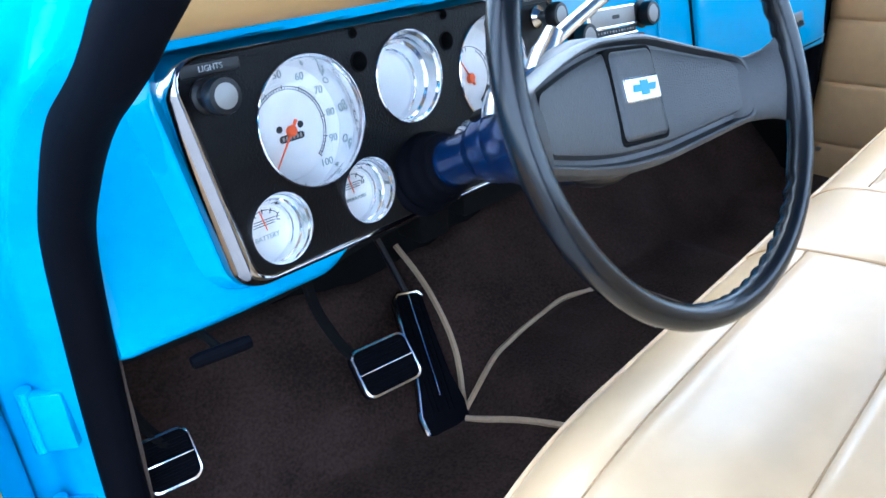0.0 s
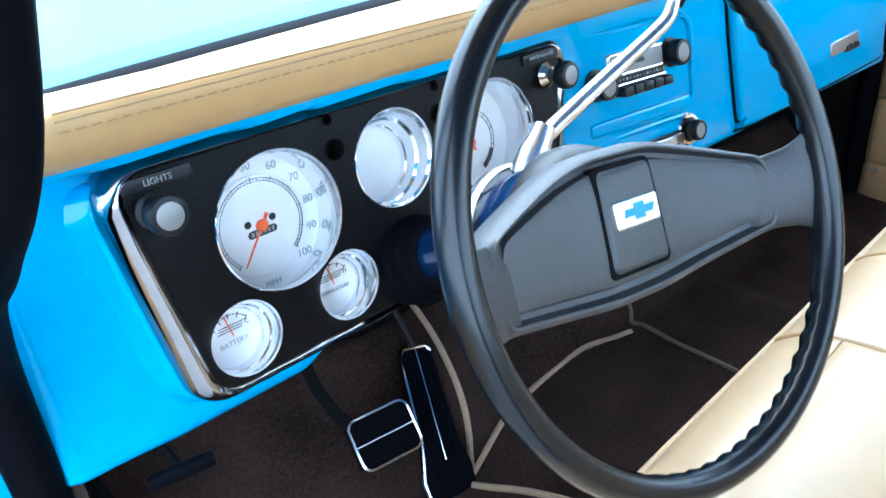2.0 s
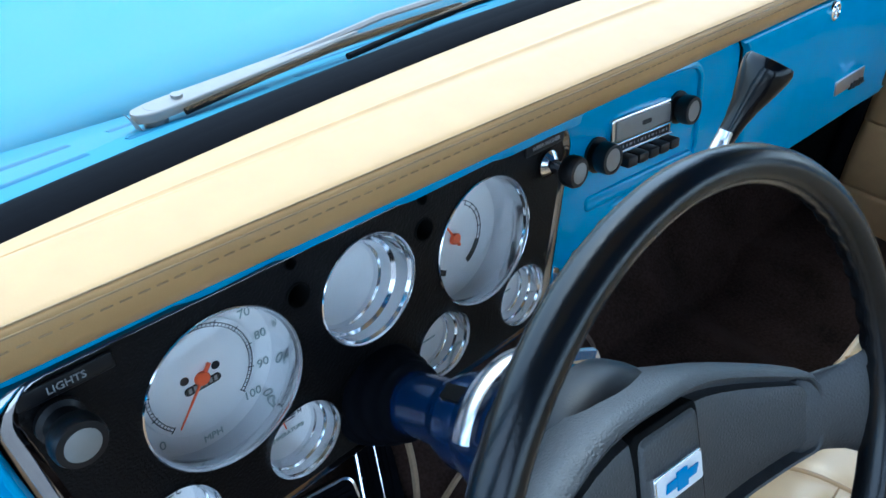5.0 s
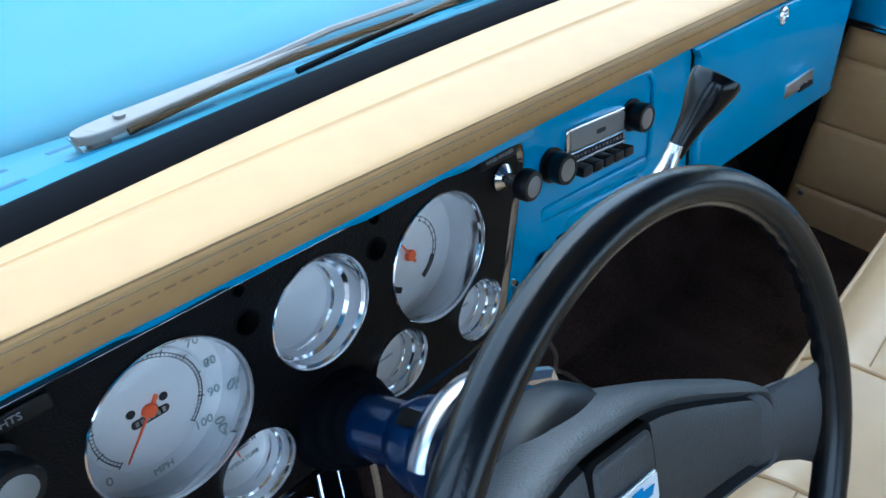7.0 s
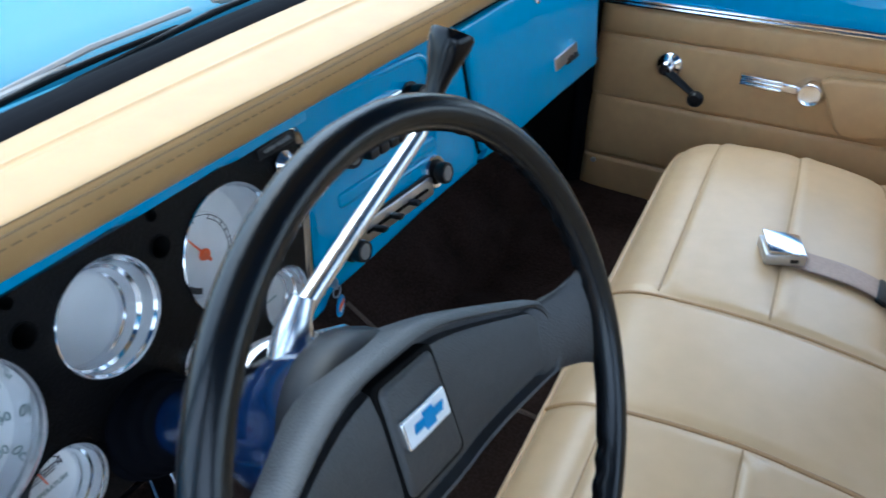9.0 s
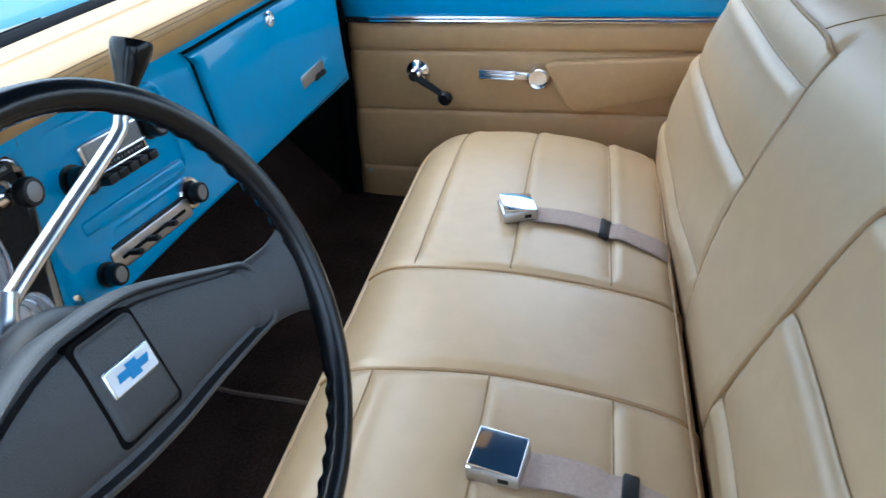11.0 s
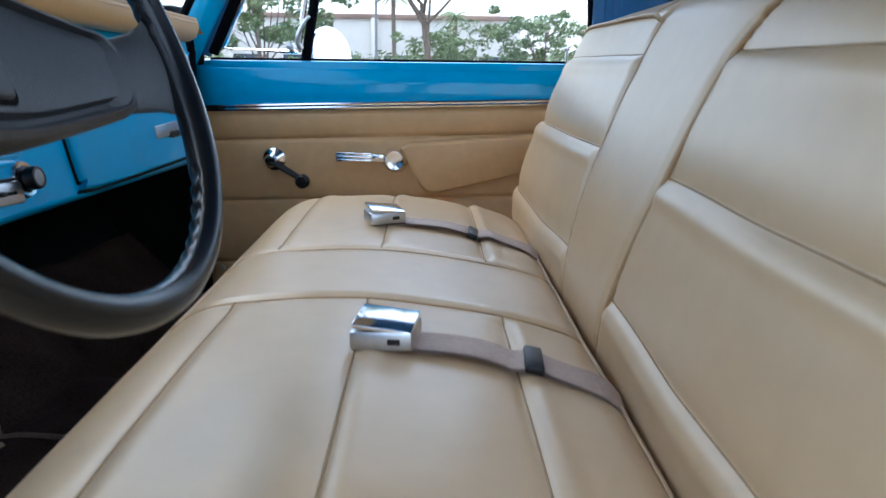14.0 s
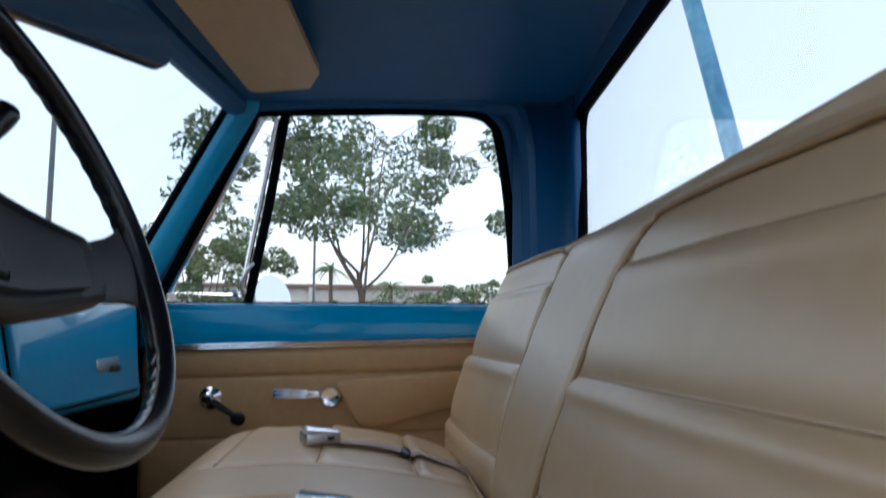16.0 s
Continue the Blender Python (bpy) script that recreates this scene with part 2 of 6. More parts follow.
def rbox(bm, sx, sy, sz, M=I4, bev=0.003):
    """A box round M's origin with all edges rounded."""
    t = bmesh.new()
    bmesh.ops.create_cube(t, size=1, matrix=Matrix.Diagonal((sx, sy, sz, 1)))
    if bev:
        bmesh.ops.bevel(t, geom=t.edges[:], offset=bev, segments=2, affect="EDGES", profile=0.5)
    add_bm(bm, t, M)


def add_bm(bm, t, M):
    m = {v: bm.verts.new(M @ v.co) for v in t.verts}
    for f in t.faces:
        bm.faces.new([m[v] for v in f.verts])
    t.free()


def ring_strip(bm, outer, inner, M):
    """A flat band between two outlines with the same number of points."""
    a = [bm.verts.new(M @ Vector((x, y, z))) for x, y, z in outer]
    b = [bm.verts.new(M @ Vector((x, y, z))) for x, y, z in inner]
    n = len(a)
    for k in range(n):
        bm.faces.new((a[k], a[(k + 1) % n], b[(k + 1) % n], b[k]))


def text_bm(words, size, M, depth=0.0003, align="CENTER"):
    """Words in the built-in font as a mesh."""
    cu = bpy.data.curves.new("words", "FONT")
    cu.body, cu.size, cu.align_x, cu.align_y, cu.extrude = words, size, align, "CENTER", depth
    cu.resolution_u = 3
    ob = bpy.data.objects.new("words", cu)
    scene.collection.objects.link(ob)
    me = bpy.data.meshes.new_from_object(ob.evaluated_get(bpy.context.evaluated_depsgraph_get()))
    bm = bmesh.new()
    bm.from_mesh(me)
    bm.transform(M)
    bpy.data.objects.remove(ob)
    bpy.data.curves.remove(cu)
    bpy.data.meshes.remove(me)
    return bm


def lerp(a, b, t):
    return a + (b - a) * t


def smooth(t):
    t = min(1, max(0, t))
    return t * t * (3 - 2 * t)


def table(x, *pairs):
    """A smooth reading between (x, y) pairs."""
    if x <= pairs[0][0]:
        return pairs[0][1]
    for (a, p), (b, q) in zip(pairs, pairs[1:]):
        if x <= b:
            return lerp(p, q, smooth((x - a) / (b - a)))
    return pairs[-1][1]


def curve(x, *pairs):
    """A soft reading through (x, y) pairs, without flat spots at them."""
    P = [Vector((a, b, 0)) for a, b in pairs]
    if x <= P[0].x:
        return P[0].y
    for i in range(len(P) - 1):
        if x <= P[i + 1].x:
            a, b = P[i], P[i + 1]
            h = b.x - a.x
            ma = (b.y - P[i - 1].y) / (b.x - P[i - 1].x) if i else (b.y - a.y) / h
            mb = (P[i + 2].y - a.y) / (P[i + 2].x - a.x) if i + 2 < len(P) else (b.y - a.y) / h
            t = (x - a.x) / h
            return (2 * t ** 3 - 3 * t * t + 1) * a.y + (t ** 3 - 2 * t * t + t) * h * ma + (3 * t * t - 2 * t ** 3) * b.y + (t ** 3 - t * t) * h * mb
    return P[-1].y

# ---- the cab ----


SLANT = 0.0755  # the dash stands a little askew across the cab


def dash_y(x, z):
    left = table(x, (-0.752, 0.030), (-0.738, 0.008), (-0.69, 0.010)) + SLANT * (max(x, -0.66) + 0.434)
    return (left if x < -0.4 else table(x, (-0.185, 0.010 + SLANT * (min(x, -0.185) + 0.434)), (-0.150, 0.040), (0.10, 0.047))) + 0.17 * (z - 1.22)


def pad_front(x):
    return -0.0305 + 0.053 * (x + 0.4)


def pad_lift(x, v):
    return lerp(-0.024, -0.012, smooth((v - 0.45) / 0.4)) * (x + 0.4)


def floor_z(x, y):
    hump = 0.045 * smooth((0.34 - abs(x)) / 0.12)
    far = smooth((x - 0.40) / 0.12)
    toe = max(0.0, y - 0.055 - 0.03 * far)
    return 0.690 + 0.018 * far + hump * smooth((0.3 - y) / 0.3) + 0.95 * toe * smooth(toe / 0.03)


def carpet_end(x):
    """The carpet stops ragged on the toe board."""
    return table(x, (-0.60, 0.240), (-0.28, 0.210), (0.0, 0.225)) + 0.004 * noise.noise(Vector((x * 22, 3.1, 0))) + 0.002 * noise.noise(Vector((x * 90, 7.7, 0)))


def carpet(u, v):
    x = lerp(-0.765, 0.765, u)
    y = lerp(-0.9, carpet_end(x), v)
    return Vector((x, y, floor_z(x, y) + 0.0015 * noise.noise(Vector((x * 40, y * 60, 0)))))


bm = bmesh.new()
grid(bm, carpet, 150, 80)
single("floor", bm, CARPET, "dark brown carpeted cab floor with raised tunnel", "floor", "structure", solid=0.006)


def bulkhead(u, v):
    """Bare black metal behind the carpet, up to the dashboard."""
    x = lerp(-0.765, 0.765, u)
    y = lerp(0.12, 0.30, min(1, v / 0.6))
    z = floor_z(x, y) - 0.010
    return Vector((x, y, z if v < 0.6 else lerp(z, 1.20, (v - 0.6) / 0.4)))


bm = bmesh.new()
grid(bm, bulkhead, 40, 20)
single("firewall", bm, DARK, "black firewall behind the dashboard", "firewall", "structure", solid=0.01)

# carpet binding cords
for pts, nm, mt, rr in (
    ([(-0.316, 0.033, 0), (-0.298, 0.056, 0), (-0.284, 0.074, 0), (-0.270, 0.104, 0), (-0.261, 0.141, 0), (-0.257, 0.180, 0), (-0.260, 0.225, 0)], "along the tunnel", CORD, 0.0048),
    ([(-0.318, 0.030, 0), (-0.268, 0.042, 0), (-0.186, 0.061, 0), (-0.122, 0.068, 0), (-0.046, 0.070, 0), (0.03, 0.052, 0)], "across the tunnel", CORD, 0.0044),
    ([(-0.328, 0.019, 0), (-0.300, -0.033, 0), (-0.280, -0.085, 0), (-0.262, -0.15, 0), (-0.25, -0.21, 0)], "towards the seat", CORD, 0.0045),
    ([(0.052, 0.15, 0), (0.056, 0.11, 0), (0.060, 0.080, 0), (0.048, 0.066, 0), (0.054, 0.05, 0), (0.048, -0.01, 0), (0.05, -0.08, 0), (0.05, -0.16, 0), (0.05, -0.23, 0)], "beside the tunnel", CORDDARK, 0.0038),
):
    bm = bmesh.new()
    tube(bm, [Vector((p.x, p.y, floor_z(p.x, p.y) + 0.0045)) for p in spline(pts, 16)], rr, 6)
    single("carpet_binding", bm, mt, "tan cord binding the brown carpet edge " + nm, "carpet edge")


bm = bmesh.new()
tube(bm, spline([(-0.735, 0.006, 1.03), (-0.735, 0.015, 0.976), (-0.735, 0.018, 0.932), (-0.735, 0.033, 0.84), (-0.735, 0.04, 0.76), (-0.735, 0.02, 0.695)], 6), 0.005, 6)
single("sill_binding", bm, CORDDARK, "greyish binding along the carpet beside the door", "carpet edge")


def side_profile(s):
    """Walls of the cab that close it beside and behind the seat; s is the side's sign."""
    bm = bmesh.new()
    pts = [(0.765, -0.725), (0.764, -0.77), (0.755, -0.815), (0.735, -0.845), (0.700, -0.858)]
    lo = [(x * s, y, 0.60) for x, y in pts]
    mid = [(x * s, y, 1.22) for x, y in pts]
    hi = [((x - 0.03) * s, y + 0.012 * (i / 4), 1.645) for i, (x, y) in enumerate(pts)]
    rows = [[bm.verts.new(p) for p in r] for r in (lo, mid, hi)]
    for a, b in zip(rows, rows[1:]):
        for k in range(4):
            bm.faces.new((a[k], a[k + 1], b[k + 1], b[k]))
    return bm


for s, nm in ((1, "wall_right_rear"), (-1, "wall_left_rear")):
    single(nm, side_profile(s), SHADEBLUE, "blue painted rear corner of the truck cab", "wall", "structure", solid=0.02, angle=60)
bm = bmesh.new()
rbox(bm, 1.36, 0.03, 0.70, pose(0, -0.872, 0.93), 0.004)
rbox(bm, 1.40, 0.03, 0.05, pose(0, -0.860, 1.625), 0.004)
single("wall_rear", bm, SHADEBLUE, "blue painted rear wall of the cab with window opening", "wall", "structure")

# roof
bm = bmesh.new()


def roof(u, v):
    x = lerp(-0.74, 0.74, u)
    y = lerp(-0.088 - 0.085 * x * x, -0.875, v)
    k = max(0.0, 1 - abs(x / 0.74) ** 3.0) * max(0.0, 1 - abs(2 * v - 1) ** 4) ** 0.7
    rib = 0.004 * max(0, math.cos(v * 2 * math.pi * 4)) ** 6 * smooth((0.5 - abs(x)) / 0.1)
    return Vector((x, y, 1.630 + 0.075 * k - rib))


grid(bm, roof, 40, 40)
single("ceiling", bm, SHADEBLUE, "blue painted metal roof inside the cab", "ceiling", "structure", solid=0.02)
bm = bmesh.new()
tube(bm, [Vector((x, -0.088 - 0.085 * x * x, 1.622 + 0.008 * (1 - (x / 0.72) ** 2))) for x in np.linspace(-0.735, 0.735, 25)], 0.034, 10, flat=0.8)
single("windshield_header", bm, SHADEBLUE, "blue painted header rail above the windshield", "roof rail", "structure")
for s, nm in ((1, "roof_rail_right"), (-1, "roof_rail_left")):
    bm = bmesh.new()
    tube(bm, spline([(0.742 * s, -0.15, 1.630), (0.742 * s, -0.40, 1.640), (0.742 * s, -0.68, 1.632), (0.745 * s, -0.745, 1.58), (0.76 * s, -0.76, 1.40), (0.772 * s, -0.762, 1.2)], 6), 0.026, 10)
    single(nm, bm, SHADEBLUE, "blue painted roof rail over the door", "roof rail", "structure")
    bm = bmesh.new()
    a, b = Vector((0.772 * s, 0.100, 1.19)), Vector((0.728 * s, -0.162, 1.643))
    d = (b - a).normalized()
    tube(bm, [a + d * (b - a).length * t for t in np.linspace(0, 1, 8)], 0.033, 16, flat=0.75, side=(0, 1, 0))
    single("pillar_" + nm[-5:].strip("_"), bm, BLUE, "blue painted windshield pillar", "pillar", "structure")
    bm = bmesh.new()
    tube(bm, [a + d * (b - a).length * t + Vector((-0.018 * s, 0.018, 0.012)) for t in np.linspace(-0.02, 1, 8)], 0.010, 8)
    single("trim_pillar_" + nm[-5:].strip("_"), bm, RUBBER, "black rubber windshield seal along the pillar", "seal", "structure")
    # rubber round the door opening
    bm = bmesh.new()
    tube(bm, spline([(-0.712, -0.33, 1.58), (-0.738, -0.28, 1.38), (-0.752, -0.220, 1.305), (-0.7585, -0.153, 1.256), (-0.7595, -0.100, 1.205), (-0.7595, -0.058, 1.15), (-0.7595, -0.032, 1.06), (-0.7595, -0.010, 0.945), (-0.7595, 0.0, 0.84), (-0.7595, 0.005, 0.66)] if s < 0 else [(0.742, -0.125, 1.60), (0.762, 0.01, 1.36), (0.758, 0.065, 1.25), (0.750, 0.075, 1.17), (0.746, 0.068, 1.0), (0.746, 0.068, 0.72)], 8), 0.0175, 18)
    single("weatherstrip_" + nm[-5:].strip("_"), bm, RUBBER, "black rubber weatherstrip round the door opening", "seal", "structure")
    bm = bmesh.new()
    rbox(bm, 0.02, 0.30, 0.60, pose(0.757 * s, 0.230, 0.97), 0.004)
    single("kick_panel_" + nm[-5:].strip("_"), bm, DARK, "dark kick panel below the dashboard end", "panel", "structure")

JAMB = spline([(-0.716, -0.335, 1.60), (-0.742, -0.285, 1.40), (-0.760, -0.225, 1.305), (-0.766, -0.155, 1.256), (-0.767, -0.102, 1.205), (-0.767, -0.058, 1.15), (-0.767, -0.032, 1.06), (-0.767, -0.010, 0.945), (-0.767, 0.0, 0.84), (-0.767, 0.005, 0.60)], 6)
bm = bmesh.new()


def jamb(u, v):
    """Blue metal that turns from the rubber out to the open door's hinge edge."""
    p = JAMB[min(len(JAMB) - 1, round(u * (len(JAMB) - 1)))]
    k = smooth((1.34 - p.z) / 0.16)
    step = 0.012 * smooth((v - 0.45) / 0.15)
    return Vector((p.x - lerp(0.030, 0.050, k) * v, p.y + lerp(0.05, 0.055, k) * v + step, p.z))


grid(bm, jamb, len(JAMB) - 1, 16)
jamb_left = single("door_jamb_left", bm, BLUE, "blue painted jamb of the open driver door", "jamb", "structure", angle=60, solid=0.004)
for z in (0.985, 0.865):
    bm = bmesh.new()
    rbox(bm, 0.026, 0.012, 0.056, pose(-0.792, 0.004 + 0.09 * (0.98 - z), z, 0, 0, -35), 0.003)
    tube(bm, [(-0.805, 0.016 + 0.09 * (0.98 - z), z - 0.030), (-0.805, 0.016 + 0.09 * (0.98 - z), z + 0.030)], 0.0065, 12)
    part("hinge", bm, BLUE, jamb_left, "blue painted door hinge")

# rear window
rw = thing("rear_window", (0, -0.87, 1.27), "wide rear cab window in a black rubber seal", "window", kind="structure")
out = rrect(1.40, 0.335, 0.05, 8)
bm = bmesh.new()
tube(bm, [(x, -0.862, 1.434 + y) for x, y in out], 0.014, 8, closed=True)
part("rubber_seal", bm, RUBBER, rw, "black rubber seal")
bm = bmesh.new()
prism(bm, out, 0, 0.004, axes((0, -0.868, 1.434), (1, 0, 0), (0, 0, 1), (0, -1, 0)))
g = part("pane", bm, GLASS, rw, "clear glass")
g.visible_shadow = False

# windshield
ws = thing("windshield", (0, 0.1, 1.29), "curved clear windshield in a thick black rubber seal", "windshield", kind="structure")


def ws_base(x, o=0.0):
    return Vector((x, 0.128 + o + 0.06 * x - 0.13 * x * x, 1.282 - 0.012 * (x + 0.4)))


bm = bmesh.new()
tube(bm, [ws_base(x) for x in np.linspace(-0.75, 0.75, 41)], 0.0240, 14, flat=0.36, side=(0, 1, 0.06))
part("rubber_seal", bm, RUBBER, ws, "black rubber seal", angle=60)
bm = bmesh.new()


def shield(u, v):
    x = lerp(-0.74, 0.74, u)
    b = ws_base(x, 0.004)
    t = Vector((x * 0.97, -0.080 - 0.085 * x * x, 1.615))
    return b.lerp(t, v)


grid(bm, shield, 24, 8)
part("pane", bm, WSGLASS, ws, "lightly tinted clear glass")

# ---- dashboard ----
dash = thing("dashboard", (0, 0.05, 1.02), "bright blue painted metal dashboard with padded tan top", "dashboard")


def dash_face(u, v):
    x = lerp(-0.75, 0.68, u)
    zb = table(x, (-0.545, 1.030), (-0.490, 1.047), (-0.235, 1.049), (-0.20, 1.030)) - 0.034 * (min(x, -0.2) + 0.434)
    z = lerp(1.270, zb, min(1, v / 0.8))
    x = lerp(-0.748, 0.645 + 0.035 * smooth((z - 1.02) / 0.2), u)
    if v < 0.8:
        zc = z + 0.034 * (x + 0.423) - 0.005
        half = 0.200 + 0.034 * (zc - 1.046) / 0.19
        well = smooth((half - abs(x + 0.425)) / 0.01) * smooth((zc - 1.045) / 0.006) * smooth((1.227 - zc) / 0.008)
        roll = max(0.0, dash_y(x, z) + 0.0265 - 0.050 * (x + 0.4)) * smooth((zc - 1.2405) / 0.004) * smooth((-0.165 - x) / 0.03) * smooth((x + 0.745) / 0.05)
        return Vector((x, dash_y(x, z) + 0.075 * well - roll, z))
    a = (v - 0.8) / 0.2 * math.pi / 2
    y = dash_y(x, zb)
    return Vector((x, y + 0.05 * (1 - math.cos(a)), zb - 0.018 * math.sin(a) * smooth((1.055 - zb) / 0.02)))


bm = bmesh.new()
grid(bm, dash_face, 200, 90)
part("dash_panel", bm, BLUE, dash, "bright blue painted metal face", solid=0.003)


def pad_pt(u, v):
    x = lerp(-0.722, 0.700, u)
    end = smooth(min(1, (x + 0.722) / 0.03)) * smooth(min(1, (0.700 - x) / 0.05))
    f = pad_front(x)
    back = 0.112 + 0.06 * x - 0.13 * x * x
    c = lambda k: lerp(f + 0.034, back, k)
    prof = ((f + 0.040, 1.2565), (f + 0.020, 1.2555), (f + 0.004, 1.2560), (f - 0.007, 1.2630), (f - 0.0140, 1.2740), (f - 0.0165, 1.2859), (f - 0.0155, 1.2924), (f - 0.0130, 1.2967), (f - 0.002, 1.2988), (c(0.0), 1.2980), (c(0.22), 1.2955), (c(0.29), 1.2965), (c(0.36), 1.2948), (c(0.6), 1.2935), (c(0.85), 1.2915), (back, 1.284))
    t = v * (len(prof) - 1)
    i = min(int(t), len(prof) - 2)
    t -= i
    P = [prof[max(0, i - 1)], prof[i], prof[i + 1], prof[min(len(prof) - 1, i + 2)]]
    q = [0.5 * (2 * P[1][k] + (P[2][k] - P[0][k]) * t + (2 * P[0][k] - 5 * P[1][k] + 4 * P[2][k] - P[3][k]) * t * t + (3 * P[1][k] - P[0][k] - 3 * P[2][k] + P[3][k]) * t ** 3) for k in (0, 1)]
    z = lerp(1.262, q[1], 0.25 + 0.75 * end)
    return Vector((x, q[0] + 0.02 * (1 - end) * (1 if v < 0.5 else 0), z + pad_lift(x, v)))


bm = bmesh.new()
tube(bm, spline([(-0.742, 0.020, 1.006), (-0.66, 0.012, 1.004), (-0.56, 0.010, 1.008), (-0.46, 0.016, 1.020), (-0.30, 0.020, 1.026)], 8), 0.0085, 8, flat=0.8)
part("lower_lip", bm, DARK, dash, "black folded lower edge")
bm = bmesh.new()
grid(bm, pad_pt, 110, 91)
pad = part("dash_pad", bm, PADTAN, dash, "tan vinyl dash pad with stitched rows", angle=80)
for v, st in ((5.0 / 15, True), (6.0 / 15, False), (7.0 / 15, False)):
    bm = bmesh.new()
    line = [pad_pt(u, v) + Vector((0, -0.0003, 0.0002)) for u in np.linspace(0.03, 0.96, 420)]
    if st:
        for i in range(0, 417, 3):
            tube(bm, [line[i], line[i + 1] + Vector((0, -0.0003, 0.0002)), line[i + 2]], 0.00055, 5, caps=False)
    else:
        tube(bm, line[::4], 0.00065, 5)
    part("stitching", bm, SEAM, pad, "brown stitched seam")

# local frame on the passenger side of the dash face
TILT9 = math.atan(0.17)
UPV, OUTV = (0, math.sin(TILT9), math.cos(TILT9)), (0, -math.cos(TILT9), math.sin(TILT9))


def on_dash(x, z, o=0.0):
    k = smooth((0.16 - x) / 0.06)
    z -= 0.06 * (x + 0.024) * k
    y = dash_y(x, z)
    return axes((x, y + OUTV[1] * o, z + OUTV[2] * o), Vector((1, 0, -0.06 * k)).normalized(), UPV, OUTV)


glove = thing("glove_box_door", (0.41, 0.02, 1.04), "blue painted glove box door with chrome lock, closed", "glove box")
GO_ = [(0.232, 0.075), (0.215, 0.092), (-0.215, 0.092), (-0.232, 0.075), (-0.222, -0.070), (-0.212, -0.086), (-0.190, -0.099), (0.185, -0.093), (0.200, -0.085), (0.211, -0.070)]
GO_ = [(p.x, p.y) for p in spline([(a, b, 0) for a, b in GO_], 3, closed=True)]
bm = bmesh.new()
prism(bm, [(x * 1.018, y * 1.045) for x, y in GO_], -0.004, 0.0035, on_dash(0.413, 1.120))
part("gap", bm, DARK, glove, "dark gap round the door")
bm = bmesh.new()
prism(bm, GO_, -0.002, 0.012, on_dash(0.413, 1.120), bev=0.006)
part("door_panel", bm, BLUE, glove)
bm = bmesh.new()
lathe(bm, [(0.013, 0.011), (0.0125, 0.015), (0.010, 0.0165), (0.008, 0.0145), (0.0, 0.0145)], on_dash(0.392, 1.197), 24)
rbox(bm, 0.004, 0.011, 0.006, on_dash(0.392, 1.197, 0.0145), 0.001)
part("lock", bm, CHROME, glove, "round chrome lock")
bm = bmesh.new()
prism(bm, rrect(0.090, 0.021, 0.002, 2), 0.008, 0.0125, on_dash(0.484, 1.080, 0.002) @ pose(0, 0, 0, 0, 0, 2), bev=0.001)
badge = part("badge", bm, STEEL, glove, "narrow silver badge plate")
bm = bmesh.new()
for k in range(5):
    rbox(bm, 0.008, 0.009 + 0.003 * (k % 2), 0.003, on_dash(0.490 + 0.0085 * k, 1.071, 0.0145) @ pose(0, 0, 0, 0, 0, -12), 0.001)
rbox(bm, 0.05, 0.003, 0.003, on_dash(0.508, 1.068, 0.0145), 0.001)
part("lettering_bar", bm, BLACK, badge, "black unreadable script bar")

# ribs pressed in the dash round the radio
bm = bmesh.new()
for w, h, r, x, z in ((0.215, 0.118, 0.022, -0.012, 1.150), (0.15, 0.042, 0.012, 0.0, 1.062)):
    tube(bm, [on_dash(x, z) @ Vector((p[0], p[1], 0.000)) for p in rrect(w, h, r, 6)], 0.0042, 8, closed=True)
part("pressed_rib", bm, BLUE, dash)
bm = bmesh.new()
prism(bm, rrect(0.20, 0.018, 0.006, 4), -0.002, 0.006, on_dash(-0.015, 1.1), bev=0.004)
part("ledge", bm, BLUE, dash)

# radio
radio = thing("car_radio", (-0.03, 0.03, 1.13), "vintage chrome push-button car radio with two black knobs", "radio")
RM = on_dash(-0.024, 1.157)
bm = bmesh.new()
prism(bm, rrect(0.106, 0.052, 0.004, 3), -0.004, 0.008, RM, bev=0.002)
body = part("faceplate", bm, CHROME, radio, "chrome faceplate")
bm = bmesh.new()
prism(bm, rrect(0.096, 0.022, 0.002, 2), 0.006, 0.0095, RM @ pose(0, 0.012, 0), bev=0.0008)
part("display", bm, SILVERKNOB, radio, "silver-grey display strip")
bm = bmesh.new()
prism(bm, rrect(0.096, 0.008, 0.001, 2), 0.006, 0.009, RM @ pose(0, -0.006, 0))
scale_ = part("tuning_scale", bm, BLACK, radio, "black tuning scale")
bm = bmesh.new()
for k in range(14):
    rbox(bm, 0.0012 if k % 3 else 0.004, 0.0028, 0.0006, RM @ pose(-0.042 + k * 0.0065, -0.006, 0.0092), 0)
part("scale_marks", bm, WHITEPRINT, scale_)
for h in (0.0005, -0.0115):
    bm = bmesh.new()
    tube(bm, [RM @ Vector((x, h, 0.0095)) for x in (-0.050, 0.050)], 0.0017, 8)
    part("trim_bar", bm, CHROME, radio, "thin chrome bar")
bm = bmesh.new()
prism(bm, rrect(0.016, 0.005, 0.0022, 4), 0.0, 0.0006, RM @ pose(0.004, 0.012, 0.0095))
part("display_mark", bm, PRINT, radio, "small dark mark on the display")
for k in range(5):
    bm = bmesh.new()
    rbox(bm, 0.0165, 0.011, 0.02, RM @ pose(-0.038 + k * 0.019, -0.0185, 0.015), 0.002)
    part("push_button", bm, BLACK, radio, "black push button")


